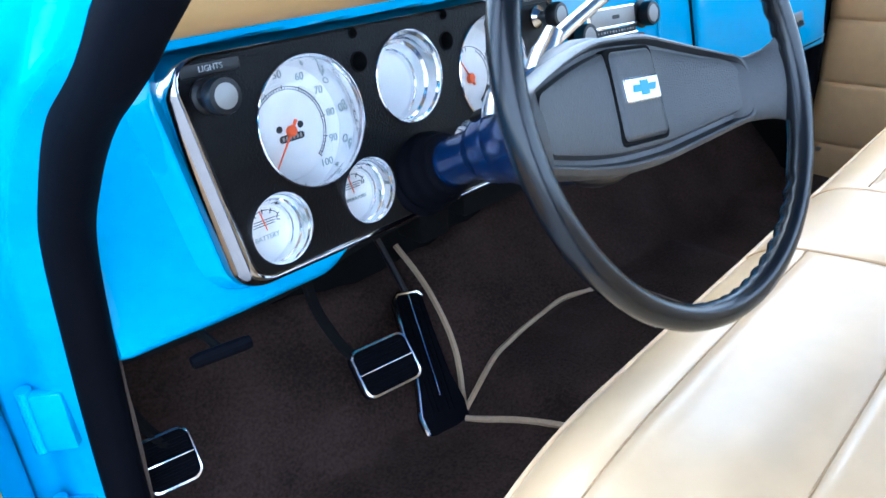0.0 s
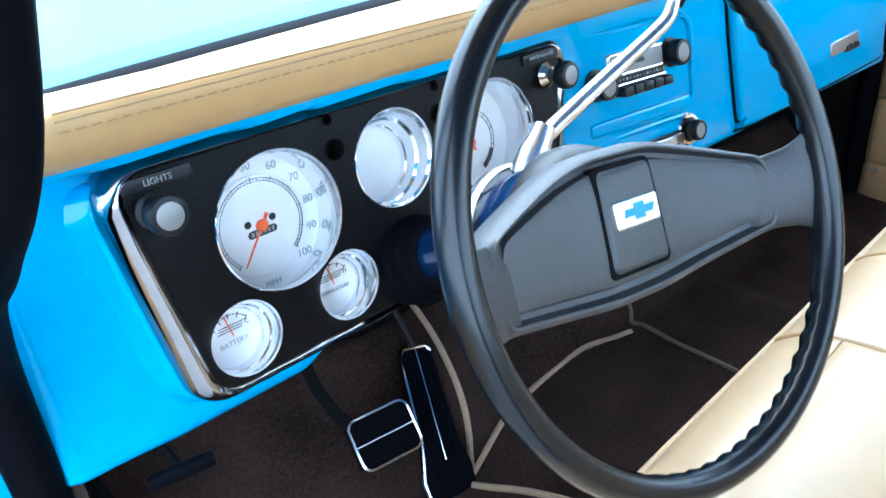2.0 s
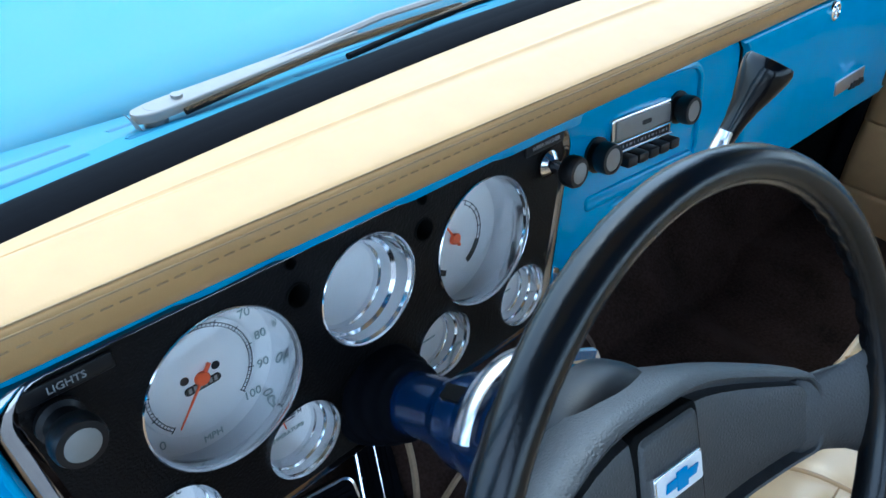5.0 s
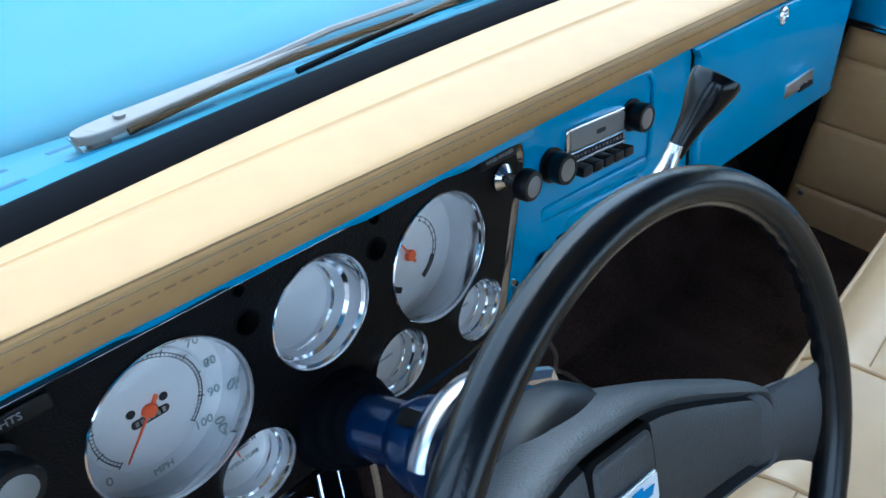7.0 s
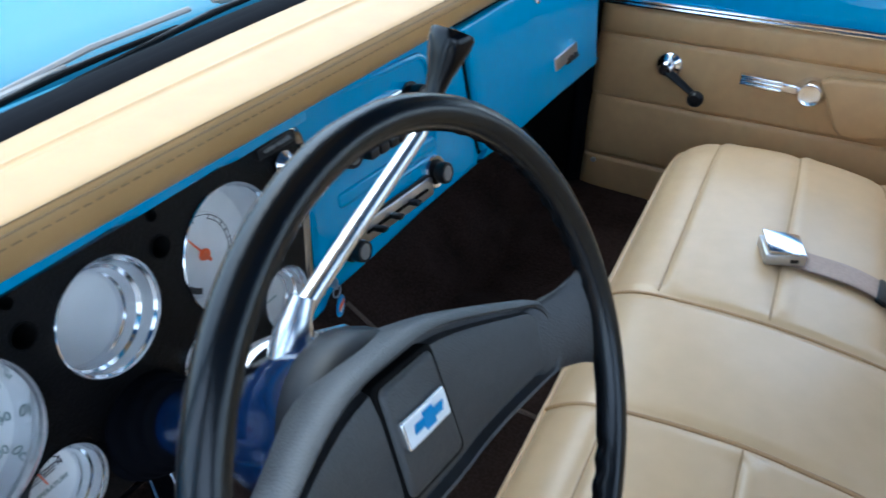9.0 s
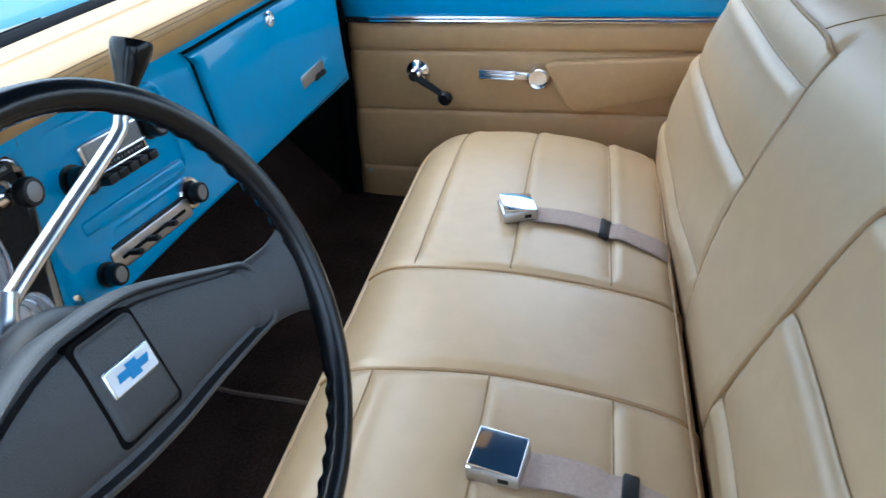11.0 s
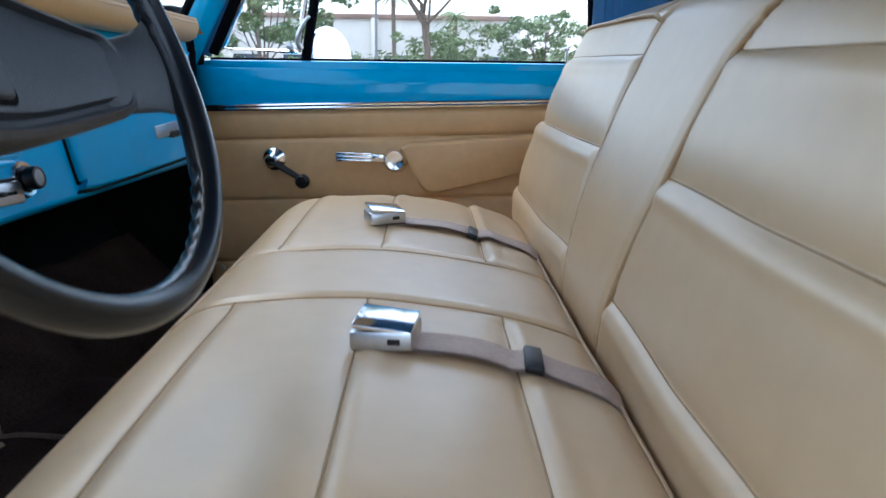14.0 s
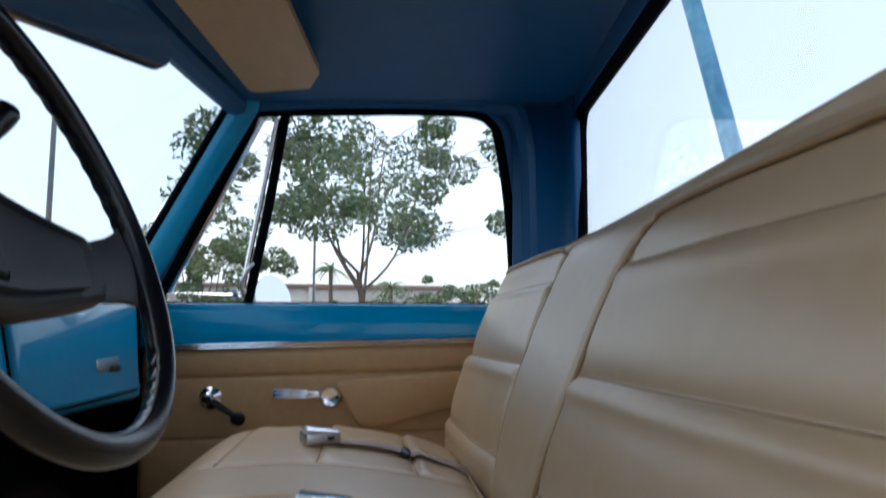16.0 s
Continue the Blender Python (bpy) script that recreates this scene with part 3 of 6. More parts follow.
def knob(parent, M, r=0.0165, h=0.022, name="knob", face=SILVERKNOB):
    bm = bmesh.new()
    lathe(bm, [(r * 1.12, 0), (r * 1.15, 0.003), (r * 0.7, 0.004), (r * 0.7, h * 0.35), (r * 0.98, h * 0.4), (r, h * 0.5), (r, h * 0.85), (r * 0.93, h), (r * 0.72, h * 1.02), (r * 0.70, h * 0.96)], M, 28)
    k = part(name, bm, BLACK, parent, "round black knob")
    bm = bmesh.new()
    lathe(bm, [(r * 0.72, h * 0.9), (r * 0.72, h * 0.985), (r * 0.4, h * 1.0), (0, h * 1.005)], M, 24)
    part("knob_face", bm, face, k, "silver knob face")
    return k


knob(radio, on_dash(-0.098, 1.152, 0.002))
knob(radio, on_dash(0.050, 1.166, 0.002))

# heater control
heat = thing("heater_control", (0.0, 0.02, 1.03), "chrome heater control plate with levers and round knob", "heater control")
bm = bmesh.new()
prism(bm, rrect(0.16, 0.026, 0.004, 3), -0.002, 0.006, on_dash(-0.015, 1.049), bev=0.002)
hp = part("plate", bm, STEEL, heat)
for k in (-0.055, -0.02, 0.02):
    bm = bmesh.new()
    rbox(bm, 0.010, 0.006, 0.018, on_dash(-0.01 + k, 1.049, 0.012), 0.002)
    part("lever", bm, BLACK, heat, "small black lever")
bm = bmesh.new()
rbox(bm, 0.13, 0.004, 0.002, on_dash(-0.015, 1.049, 0.0065), 0.0005)
part("slot", bm, DARK, heat)
bm = bmesh.new()
lathe(bm, [(0.0225, 0.0), (0.0225, 0.003), (0.0205, 0.0055), (0.0165, 0.0050), (0.0150, 0.002)], on_dash(0.077, 1.062, 0.002), 32)
part("knob_bezel", bm, CHROME, heat, "round chrome knob bezel")
bm = bmesh.new()
rbox(bm, 0.145, 0.0035, 0.004, on_dash(-0.015, 1.0645, 0.004), 0.001)
part("upper_trim", bm, BLACK, hp, "black strip above the plate")
knob(heat, on_dash(0.077, 1.062, 0.004), 0.014, 0.02)
knob(heat, on_dash(-0.112, 1.045, 0.004), 0.013, 0.02, "cigarette_lighter")

# lower black shelf behind the dash
for nm, lab, sx, sy, sz, x, y, z, bv in (
    ("under_dash_duct", "long black duct under the dashboard", 1.42, 0.16, 0.11, 0, 0.15, 1.10, 0.01),
    ("cluster_bracket", "black steel bracket below the instrument panel", 0.34, 0.06, 0.022, -0.43, 0.035, 1.030, 0.006),
    ("column_bracket", "black steel bracket holding the steering column", 0.12, 0.05, 0.05, -0.24, 0.06, 1.0, 0.008),
    ("pedal_bracket", "black steel pedal bracket", 0.05, 0.05, 0.08, -0.32, 0.09, 0.985, 0.008),
):
    bm = bmesh.new()
    rbox(bm, sx, sy, sz, pose(x, y, z), bv)
    single(nm, bm, DARK, lab, "bracket")

# ---- instrument cluster ----
CL = axes((-0.4229, -0.0281, 1.1501), (0.9966, 0.0752, -0.0342), (0.0220, 0.1574, 0.9873), (0.0796, -0.9847, 0.1552))
cluster = thing("instrument_cluster", (-0.434, -0.05, 1.045), "black instrument panel with chrome bezel and white round gauges", "instrument panel")


# centre and radius of every gauge and switch hole on the panel
GAUGES = {"speedometer": (-0.118, 0.0195, 0.0555), "blank_gauge": (0.002, 0.0345, 0.0430), "fuel_gauge": (0.1265, 0.0195, 0.0555), "battery_gauge": (-0.1712, -0.0590, 0.0305), "temperature_gauge": (-0.0710, -0.0555, 0.0305), "oil_gauge": (0.0720, -0.0530, 0.0300), "clock_gauge": (0.1730, -0.0555, 0.0300)}
HOLES = [(-0.0570, 0.0590, 0.0085), (0.0586, 0.0591, 0.0085), (-0.0586, 0.0838, 0.0042), (0.0590, 0.0839, 0.0042)]


def trapezium(side, ends, r=0.018):
    """The panel's outline, drawn in by side at both sides and by ends above and below."""
    return rpoly([(-0.2460 + side, 0.0940 - ends), (-0.2150 + side, -0.1000 + ends), (0.2110 - side, -0.1000 + ends), (0.2500 - side, 0.0940 - ends)], r)


def holed_plate(bm, w, h, holes, M, z):
    """A rectangular plate with round holes through it, as a fine grid whose points are drawn onto the rims."""
    outline = trapezium(w, h)
    vs = [bm.verts.new((*p, 0)) for p in outline]
    es = [bm.edges.new((vs[i], vs[(i + 1) % len(vs)])) for i in range(len(vs))]
    for x, y, r in holes:
        c = [bm.verts.new((x + r * math.cos(2 * math.pi * k / 40), y + r * math.sin(2 * math.pi * k / 40), 0)) for k in range(40)]
        es += [bm.edges.new((c[i], c[(i + 1) % 40])) for i in range(40)]
    bmesh.ops.triangle_fill(bm, edges=es, use_beauty=True)
    inside = [f for f in bm.faces if any((f.calc_center_median().x - x) ** 2 + (f.calc_center_median().y - y) ** 2 < (r * 0.98) ** 2 for x, y, r in holes)]
    bmesh.ops.delete(bm, geom=inside, context="FACES")
    bm.transform(M @ pose(0, 0, z))


bm = bmesh.new()
hl = list(GAUGES.values()) + HOLES
holed_plate(bm, 0.0125, 0.0065, hl, CL, 0.0)
part("faceplate", bm, FACE, cluster, "black grained faceplate", flat=True)
bm = bmesh.new()
rbox(bm, 0.41, 0.175, 0.002, CL @ pose(0, -0.004, -0.060), 0)
part("backing", bm, DARK, cluster)
# chrome bezel: a wide bright band outside, a thin black step inside
BAND = ((-0.0055, -0.002, -0.040), (-0.0055, -0.002, -0.013), (-0.0050, -0.0018, -0.010), (-0.0035, -0.001, -0.0055), (-0.0005, 0.0, -0.0015), (0.0035, 0.0016, 0.0015), (0.0065, 0.003, 0.003), (0.0085, 0.0042, 0.0035), (0.0105, 0.0055, 0.002), (0.0128, 0.0067, 0.000))
bm = bmesh.new()
rows = [[bm.verts.new(CL @ Vector((*p, z))) for p in trapezium(s, e, 0.026 - 0.5 * s)] for s, e, z in BAND]
for a, b in zip(rows, rows[1:]):
    for k in range(len(a)):
        bm.faces.new((a[k], a[(k + 1) % len(a)], b[(k + 1) % len(a)], b[k]))
part("bezel", bm, BEZEL, cluster, "polished chrome bezel", angle=50)
# the blue metal swells up towards the bezel at its sides and below
bm = bmesh.new()
rows = [[bm.verts.new(CL @ Vector((p[0], min(p[1], 0.086), z))) for p in trapezium(s, e, 0.030 - 0.6 * s)] for s, e, z in ((-0.030, -0.006, -0.034), (-0.022, -0.005, -0.028), (-0.015, -0.004, -0.021), (-0.010, -0.003, -0.016), (-0.0068, -0.002, -0.0135), (-0.0052, -0.001, -0.014))]
for a, b in zip(rows, rows[1:]):
    for k in range(len(a)):
        bm.faces.new((a[k], a[(k + 1) % len(a)], b[(k + 1) % len(a)], b[k]))
part("surround", bm, BLUE, cluster, "swelled blue metal edge", angle=80)

def arc_marks(bm, M, r0, r1, a0, a1, n, w, z):
    for k in range(n):
        a = radians(lerp(a0, a1, k / (n - 1)))
        rbox(bm, r1 - r0, w, 0.0004, M @ pose(math.cos(a) * (r0 + r1) / 2, math.sin(a) * (r0 + r1) / 2, z, 0, 0, math.degrees(a)), 0)


def arc_line(bm, M, r, a0, a1, z, w=0.0005):
    tube(bm, [M @ Vector((r * math.cos(radians(a)), r * math.sin(radians(a)), z)) for a in np.linspace(a0, a1, 40)], w, 4, caps=False)


def needle(parent, M, a, ln, z, hub, tail=0.3, r=0.0009):
    bm = bmesh.new()
    d = Vector((math.cos(radians(a)), math.sin(radians(a)), 0))
    tube(bm, [M @ (d * (-ln * tail) + Vector((0, 0, z))), M @ (Vector((0, 0, z))), M @ (d * ln + Vector((0, 0, z - 0.001)))], lambda t: r * (1.8 - 1.2 * t), 6)
    lathe(bm, [(hub, z - 0.002), (hub, z + 0.001), (hub * 0.85, z + 0.0022), (0, z + 0.0026)], M, 20)
    return part("needle", bm, ORANGE, parent, "orange needle with round hub")


POD = Matrix(((1, 0, 0, 0), (0, 1, 0.27, 0), (0, 0, 1, 0), (0, 0, 0, 1)))  # the wells lean down behind the face


def gauge(name, label, r, depth, face=1.045):
    x, z, _ = GAUGES[name]
    M = CL @ pose(x, z, 0) @ POD
    g = new(name)
    g.parent = cluster
    g.matrix_parent_inverse = WORLD[cluster].inverted()
    tagged(g, label)
    bm = bmesh.new()
    lathe(bm, [(r * 1.0, 0.0025), (r * 1.015, 0.0015), (r * 1.005, -0.002), (r * 0.985, -0.004), (r * 0.985, 0.001), (r * 1.0, 0.0025)], M, 48)
    part("rim", bm, CHROME, g, "thin polished rim")
    bm = bmesh.new()
    k = 0.985 - face
    wall = [(r * 0.985, -0.0005), (r * 0.965, -0.0030), (r * 0.975, -depth * 0.30), (r * 0.99, -depth * 0.34), (r * face, -depth)] if k < 0 else [(r * 0.985, -0.0005), (r * (0.985 - k * 0.22), -0.0030), (r * (0.985 - k * 0.40), -depth * 0.42), (r * (0.985 - k * 0.66), -depth * 0.50), (r * (0.985 - k * 0.80), -depth * 0.80), (r * (0.985 - k * 0.94), -depth * 0.86), (r * face, -depth)]
    lathe(bm, wall, M, 64)
    part("side_wall", bm, GAUGEWALL, g, "polished stepped side wall", angle=18)
    bm = bmesh.new()
    lathe(bm, [(r * face * 1.01, -depth), (0, -depth)], M, 48)
    d = part("dial", bm, WHITE, g, "plain white dial face")
    bm = bmesh.new()
    lathe(bm, [(r * 0.985, 0.0), (r * 0.9, 0.0025), (r * 0.6, 0.005), (0, 0.0065)], M, 48)
    c = part("lens", bm, LENS, g, "clear domed lens", angle=80)
    c.visible_shadow = False
    return g, M, d


sp, M, d = gauge("speedometer", "large white speedometer with orange needle", 0.0555, 0.040)
Z = -0.0397
bm = bmesh.new()
lathe(bm, [(0.0435, Z - 0.001), (0.0425, Z + 0.0030), (0.0415, Z + 0.0036), (0, Z + 0.0042)], M, 48)
inner = part("inner_dial", bm, WHITE, sp, "raised white inner dial")
bm = bmesh.new()
Z2 = Z + 0.0038
arc_line(bm, M, 0.0392, 226, -46, Z2, 0.0004)
arc_line(bm, M, 0.0368, 226, -46, Z2, 0.0003)
arc_marks(bm, M, 0.0368, 0.0392, 226, -46, 61, 0.0004, Z2)
arc_marks(bm, M, 0.0358, 0.0410, 226, -46, 11, 0.0007, Z2)
part("scale", bm, PRINT, inner, "black printed scale")
for k in range(11):
    a = 226 - 27.2 * k
    t = text_bm(str(k * 10), 0.0098, M @ pose(0.0505 * math.cos(radians(a)), 0.0505 * math.sin(radians(a)), Z + 0.0006, 0, 0, 0))
    part("numeral", t, PALEPRINT, d, "grey-green numeral")
part("lettering", text_bm("MPH", 0.0075, M @ pose(0, -0.0510, Z + 0.0006)), PALEPRINT, d, "grey-green lettering")
bm = bmesh.new()
for s in (-1, 1):
    lathe(bm, [(0.0032, Z2), (0.003, Z2 + 0.0008), (0, Z2 + 0.0008)], M @ pose(0.0115 * s, 0.004, 0), 16)
prism(bm, rrect(0.027, 0.0065, 0.003, 4), Z2, Z2 + 0.0008, M @ pose(0, -0.0052, 0))
odo = part("odometer_window", bm, PRINT, sp, "black odometer window")
bm = bmesh.new()
for k in range(6):
    rbox(bm, 0.0022, 0.0036, 0.0004, M @ pose(-0.0095 + 0.0038 * k, -0.0052, Z2 + 0.001), 0)
part("counter_marks", bm, WHITEPRINT, odo, "unreadable white counter marks")
needle(sp, M, 233, 0.037, Z2 + 0.0022, 0.0052)

fg, M, d = gauge("fuel_gauge", "white tachometer style gauge with orange needle", 0.0555, 0.040)
bm = bmesh.new()
lathe(bm, [(0.0375, Z - 0.001), (0.0368, Z + 0.0030), (0.0360, Z + 0.0036), (0, Z + 0.0036)], M, 48)
inner = part("inner_dial", bm, WHITE, fg, "raised white inner dial")
bm = bmesh.new()
arc_line(bm, M, 0.0342, 150, -60, Z2, 0.0004)
arc_line(bm, M, 0.0308, 60, -60, Z2, 0.0004)
arc_marks(bm, M, 0.0298, 0.0352, 60, -30, 7, 0.0006, Z2)
arc_marks(bm, M, 0.0298, 0.0352, 118, 92, 4, 0.0006, Z2)
for a0, a1 in ((-62, -22), (218, 248)):
    grid(bm, lambda u, v: M @ Vector(((0.0285 + 0.0055 * v) * math.cos(radians(lerp(a0, a1, u))), (0.0285 + 0.0055 * v) * math.sin(radians(lerp(a0, a1, u))), Z2 + 0.0002)), 12, 2)
part("scale", bm, PRINT, inner, "black printed scale with two thick bars")
needle(fg, M, 122, 0.029, Z2 + 0.0022, 0.0052)
gauge("blank_gauge", "plain white blank gauge without a needle", 0.043, 0.034, 0.76)
for nm, lab, words in (("battery_gauge", "small white battery gauge with red needle", "BATTERY"), ("temperature_gauge", "small white temperature gauge with red needle", "TEMPERATURE")):
    g, M, d = gauge(nm, lab, 0.0305, 0.026, 0.80)
    part("lettering", text_bm(words, 0.0062 if words == "BATTERY" else 0.0050, M @ pose(0, -0.004, -0.0254)), PALEPRINT, d, "grey-green lettering")
    bm = bmesh.new()
    arc_line(bm, M, 0.020, 140, 40, -0.0255, 0.0004)
    arc_marks(bm, M, 0.017, 0.0215, 140, 40, 5, 0.0008, -0.0255)
    for k in range(3):
        rbox(bm, 0.022, 0.0007, 0.0004, M @ pose(-0.001 + 0.001 * k, 0.007 + 0.0022 * k, -0.0253), 0)
    part("scale", bm, PRINT, d, "black printed scale")
    part("lettering", text_bm("C" if words == "BATTERY" else "H", 0.0055, M @ pose(0.0145, 0.009, -0.0254)), PRINT, d, "black scale letter")
    bm = bmesh.new()
    tube(bm, [M @ Vector((0, 0.002, -0.023)), M @ Vector((-0.004, 0.020, -0.023))], 0.0006, 5)
    part("needle", bm, ORANGE, g, "thin orange-red needle")
for nm, lab in (("oil_gauge", "small white gauge beside the steering column"), ("clock_gauge", "small white gauge near the panel corner")):
    g, M, d = gauge(nm, lab, GAUGES[nm][2], 0.024, 0.80)
    bm = bmesh.new()
    rbox(bm, 0.026, 0.0016, 0.0004, M @ pose(0, -0.003, -0.0235), 0)
    rbox(bm, 0.018, 0.003, 0.0004, M @ pose(0, 0.012, -0.0235), 0)
    part("lettering_bar", bm, PALEPRINT, d, "unreadable grey lettering bar")

for x, z, r in HOLES:
    bm = bmesh.new()
    M = CL @ pose(x, z, 0)
    lathe(bm, [(r * 1.12, 0.0), (r * 1.1, 0.0012), (r, 0.0012), (r * 0.98, -0.02), (0, -0.02)], M, 24)
    part("hole_sleeve", bm, DARK, cluster, "empty black switch hole")

lk = thing("light_switch_knob", (-0.641, -0.06, 1.205), "round black headlight switch knob with silver face", "knob")
M = CL @ pose(-0.2125, 0.0605, 0.002) @ Matrix.Diagonal((0.80, 0.80, 0.9, 1))
bm = bmesh.new()
lathe(bm, [(0.0165, 0), (0.0165, 0.004), (0.013, 0.006), (0.0115, 0.012), (0.0115, 0.018)], M, 28)
part("collar", bm, BLACK, lk)
bm = bmesh.new()
lathe(bm, [(0.0115, 0.016), (0.0165, 0.018), (0.0178, 0.022), (0.0178, 0.029), (0.0165, 0.032), (0.0118, 0.0325), (0.0115, 0.031)], M, 28)
part("knob", bm, BLACK, lk)
bm = bmesh.new()
lathe(bm, [(0.0120, 0.03), (0.0120, 0.0325), (0.008, 0.0335), (0, 0.034)], M, 28)
part("knob_face", bm, SILVERKNOB, lk, "silver knob face")
wk = thing("wiper_switch_knob", (-0.221, -0.05, 1.21), "round black wiper switch knob with chrome collar", "knob")
M = CL @ pose(0.2060, 0.0620, 0.002)
bm = bmesh.new()
lathe(bm, [(0.012, 0), (0.0125, 0.003), (0.009, 0.006), (0.006, 0.008), (0.006, 0.022)], M, 28)
part("collar", bm, CHROME, wk, "chrome collar")
bm = bmesh.new()
lathe(bm, [(0.007, 0.02), (0.0125, 0.021), (0.0138, 0.024), (0.0138, 0.031), (0.0125, 0.034), (0.009, 0.0345), (0.0088, 0.033)], M, 28)
part("knob", bm, BLACK, wk)
bm = bmesh.new()
lathe(bm, [(0.0092, 0.032), (0.0092, 0.0345), (0.006, 0.0355), (0, 0.036)], M, 28)
part("knob_face", bm, SILVERKNOB, wk, "silver knob face")
for words, x, z, s in (("LIGHTS", -0.2035, 0.0800, 0.0064), ("WIPER-WASHER", 0.2035, 0.0815, 0.0052)):
    M = CL @ pose(x, z, 0.001)
    bm = bmesh.new()
    prism(bm, rrect(0.052, 0.0105, 0.002, 3), 0, 0.002, M, bev=0.001)
    p = part("legend_plate", bm, BLACK, cluster, "raised black legend plate")
    part("legend", text_bm(words, s, M @ pose(0, 0, 0.0022)), WHITEPRINT, p, "white legend")

# key in its lock below the panel's corner, with a small round tag
ik = thing("ignition_key", (-0.168, -0.005, 1.015), "key in a chrome lock with a blue and red tag", "key")
KT = axes((-0.170, 0.012, 1.050), (1, 0, 0), (0, 0, 1), (0, -1, 0))
bm = bmesh.new()
lathe(bm, [(0.0125, -0.014), (0.0125, 0.004), (0.0110, 0.008), (0.0075, 0.009), (0, 0.009)], KT, 28)
part("lock_cylinder", bm, CHROME, ik, "round chrome lock cylinder")
bm = bmesh.new()
rbox(bm, 0.0022, 0.014, 0.022, KT @ pose(0, 0, 0.019), 0.0008)
part("key_bow", bm, STEEL, ik, "steel key bow")
bm = bmesh.new()
tube(bm, [(-0.170 + 0.006 * math.cos(a), -0.016, 1.040 + 0.007 * math.sin(a)) for a in np.linspace(0, 2 * math.pi, 20, endpoint=False)], 0.0007, 6, closed=True)
part("ring", bm, STEEL, ik, "thin steel key ring")
TG = axes((-0.168, -0.018, 1.021), Vector((0.93, 0.36, 0)).normalized(), (0, 0, 1), Vector((0.36, -0.93, 0)).normalized())
bm = bmesh.new()
lathe(bm, [(0.0, -0.0012), (0.0115, -0.0012), (0.0122, 0.0), (0.0115, 0.0012), (0.0, 0.0012)], TG, 28)
tag = part("tag", bm, EMBLEMBLUE, ik, "round blue plastic tag")
bm = bmesh.new()
prism(bm, rrect(0.017, 0.0065, 0.002, 3), 0.0012, 0.0018, TG @ pose(0, 0.0015, 0))
part("tag_band", bm, ORANGE, tag, "red band on the tag")
bm = bmesh.new()
prism(bm, rrect(0.012, 0.0022, 0.001, 3), 0.0012, 0.0020, TG @ pose(0, -0.0035, 0))
part("tag_line", bm, WHITE, tag, "white line on the tag")

# ---- steering ----
SA = radians(24.4)
WC = Vector((-0.4084, -0.2967, 1.2204))
WN, WU = Vector((0, -math.cos(SA), math.sin(SA))), Vector((0, math.sin(SA), math.cos(SA)))
WM = axes(WC, (1, 0, 0), WU, WN) @ pose(0, 0, 0, 0, 0, -6.5)
PS = -0.0435  # the pad lies this far below the rim
wheel = thing("steering_wheel", WC - WN * 0.05, "black two-spoke steering wheel with padded horn bar", "steering wheel")
bm = bmesh.new()
R, N = 0.1640, 348
rings = []
for i in range(N):
    a = 2 * math.pi * i / N
    c, s = math.cos(a), math.sin(a)
    ad = (math.degrees(a) + 360) % 360
    ring = []
    grip = any(lo < ad < hi for lo, hi in ((5, 75), (105, 175), (195, 326)))
    for k in range(14):
        t = 2 * math.pi * k / 14
        r = 0.0098
        dx, dz = math.cos(t) * r, math.sin(t) * r * 1.1
        inward = smooth((-0.35 * math.cos(t) - 0.93 * math.sin(t) - 0.45) / 0.4) if ad < 180 else smooth((-0.55 * math.cos(t) - 0.83 * math.sin(t) - 0.45) / 0.4)
        if grip:
            dx += (0.0034 if ad > 180 else 0.0030) * inward * (0.5 + 0.5 * math.cos(a * 58))
        ring.append(bm.verts.new(WM @ Vector(((R + dx) * c, (R + dx) * s, dz))))
    rings.append(ring)
for i in range(N):
    a, b = rings[i], rings[(i + 1) % N]
    for k in range(14):
        bm.faces.new((a[k], a[(k + 1) % 14], b[(k + 1) % 14], b[k]))
part("rim", bm, WHEELBLACK, wheel, "black rim with finger grips", angle=60)
PAD = [(-0.151, 0.013), (-0.128, 0.026), (-0.050, 0.054), (0.0, 0.058), (0.050, 0.054), (0.128, 0.026), (0.151, 0.013), (0.157, -0.015), (0.152, -0.040), (0.13, -0.046), (0.05, -0.057), (0.0, -0.059), (-0.05, -0.057), (-0.13, -0.046), (-0.152, -0.040), (-0.157, -0.015)]
PAD = [(x * 0.86, y * (0.80 if y > 0 else 0.94)) for x, y in PAD]
bm = bmesh.new()
M = WM @ pose(0, 0, PS)


def pad_ring(s, sy, z, dip=0.0):
    return [bm.verts.new(M @ Vector((x * s, y * sy, z + 0.026 * max(0.0, (abs(x * s) - 0.045) / 0.105) ** 1.5))) for x, y in [(p.x, p.y) for p in spline([(a, b, 0) for a, b in PAD], 4, closed=True)]]


steps = [pad_ring(0.36, 0.9, -0.05), pad_ring(0.62, 0.96, -0.038), pad_ring(0.985, 0.97, -0.020), pad_ring(1.0, 1.0, -0.006), pad_ring(0.99, 0.97, 0.003), pad_ring(0.965, 0.90, 0.007), pad_ring(0.950, 0.87, 0.0066), pad_ring(0.938, 0.82, 0.0), pad_ring(0.908, 0.75, -0.0005), pad_ring(0.893, 0.71, 0.0058), pad_ring(0.86, 0.67, 0.0064), pad_ring(0.72, 0.60, 0.0070), pad_ring(0.58, 0.52, 0.0074), pad_ring(0.45, 0.44, 0.0077), pad_ring(0.30, 0.36, 0.0078)]
n = len(steps[0])
for a, b in zip(steps, steps[1:]):
    for k in range(n):
        bm.faces.new((a[k], a[(k + 1) % n], b[(k + 1) % n], b[k]))
bm.faces.new(steps[0][::-1])
bm.faces.new(steps[-1])
part("spoke_pad", bm, GRAIN, wheel, "grained black spoke pad", angle=32)
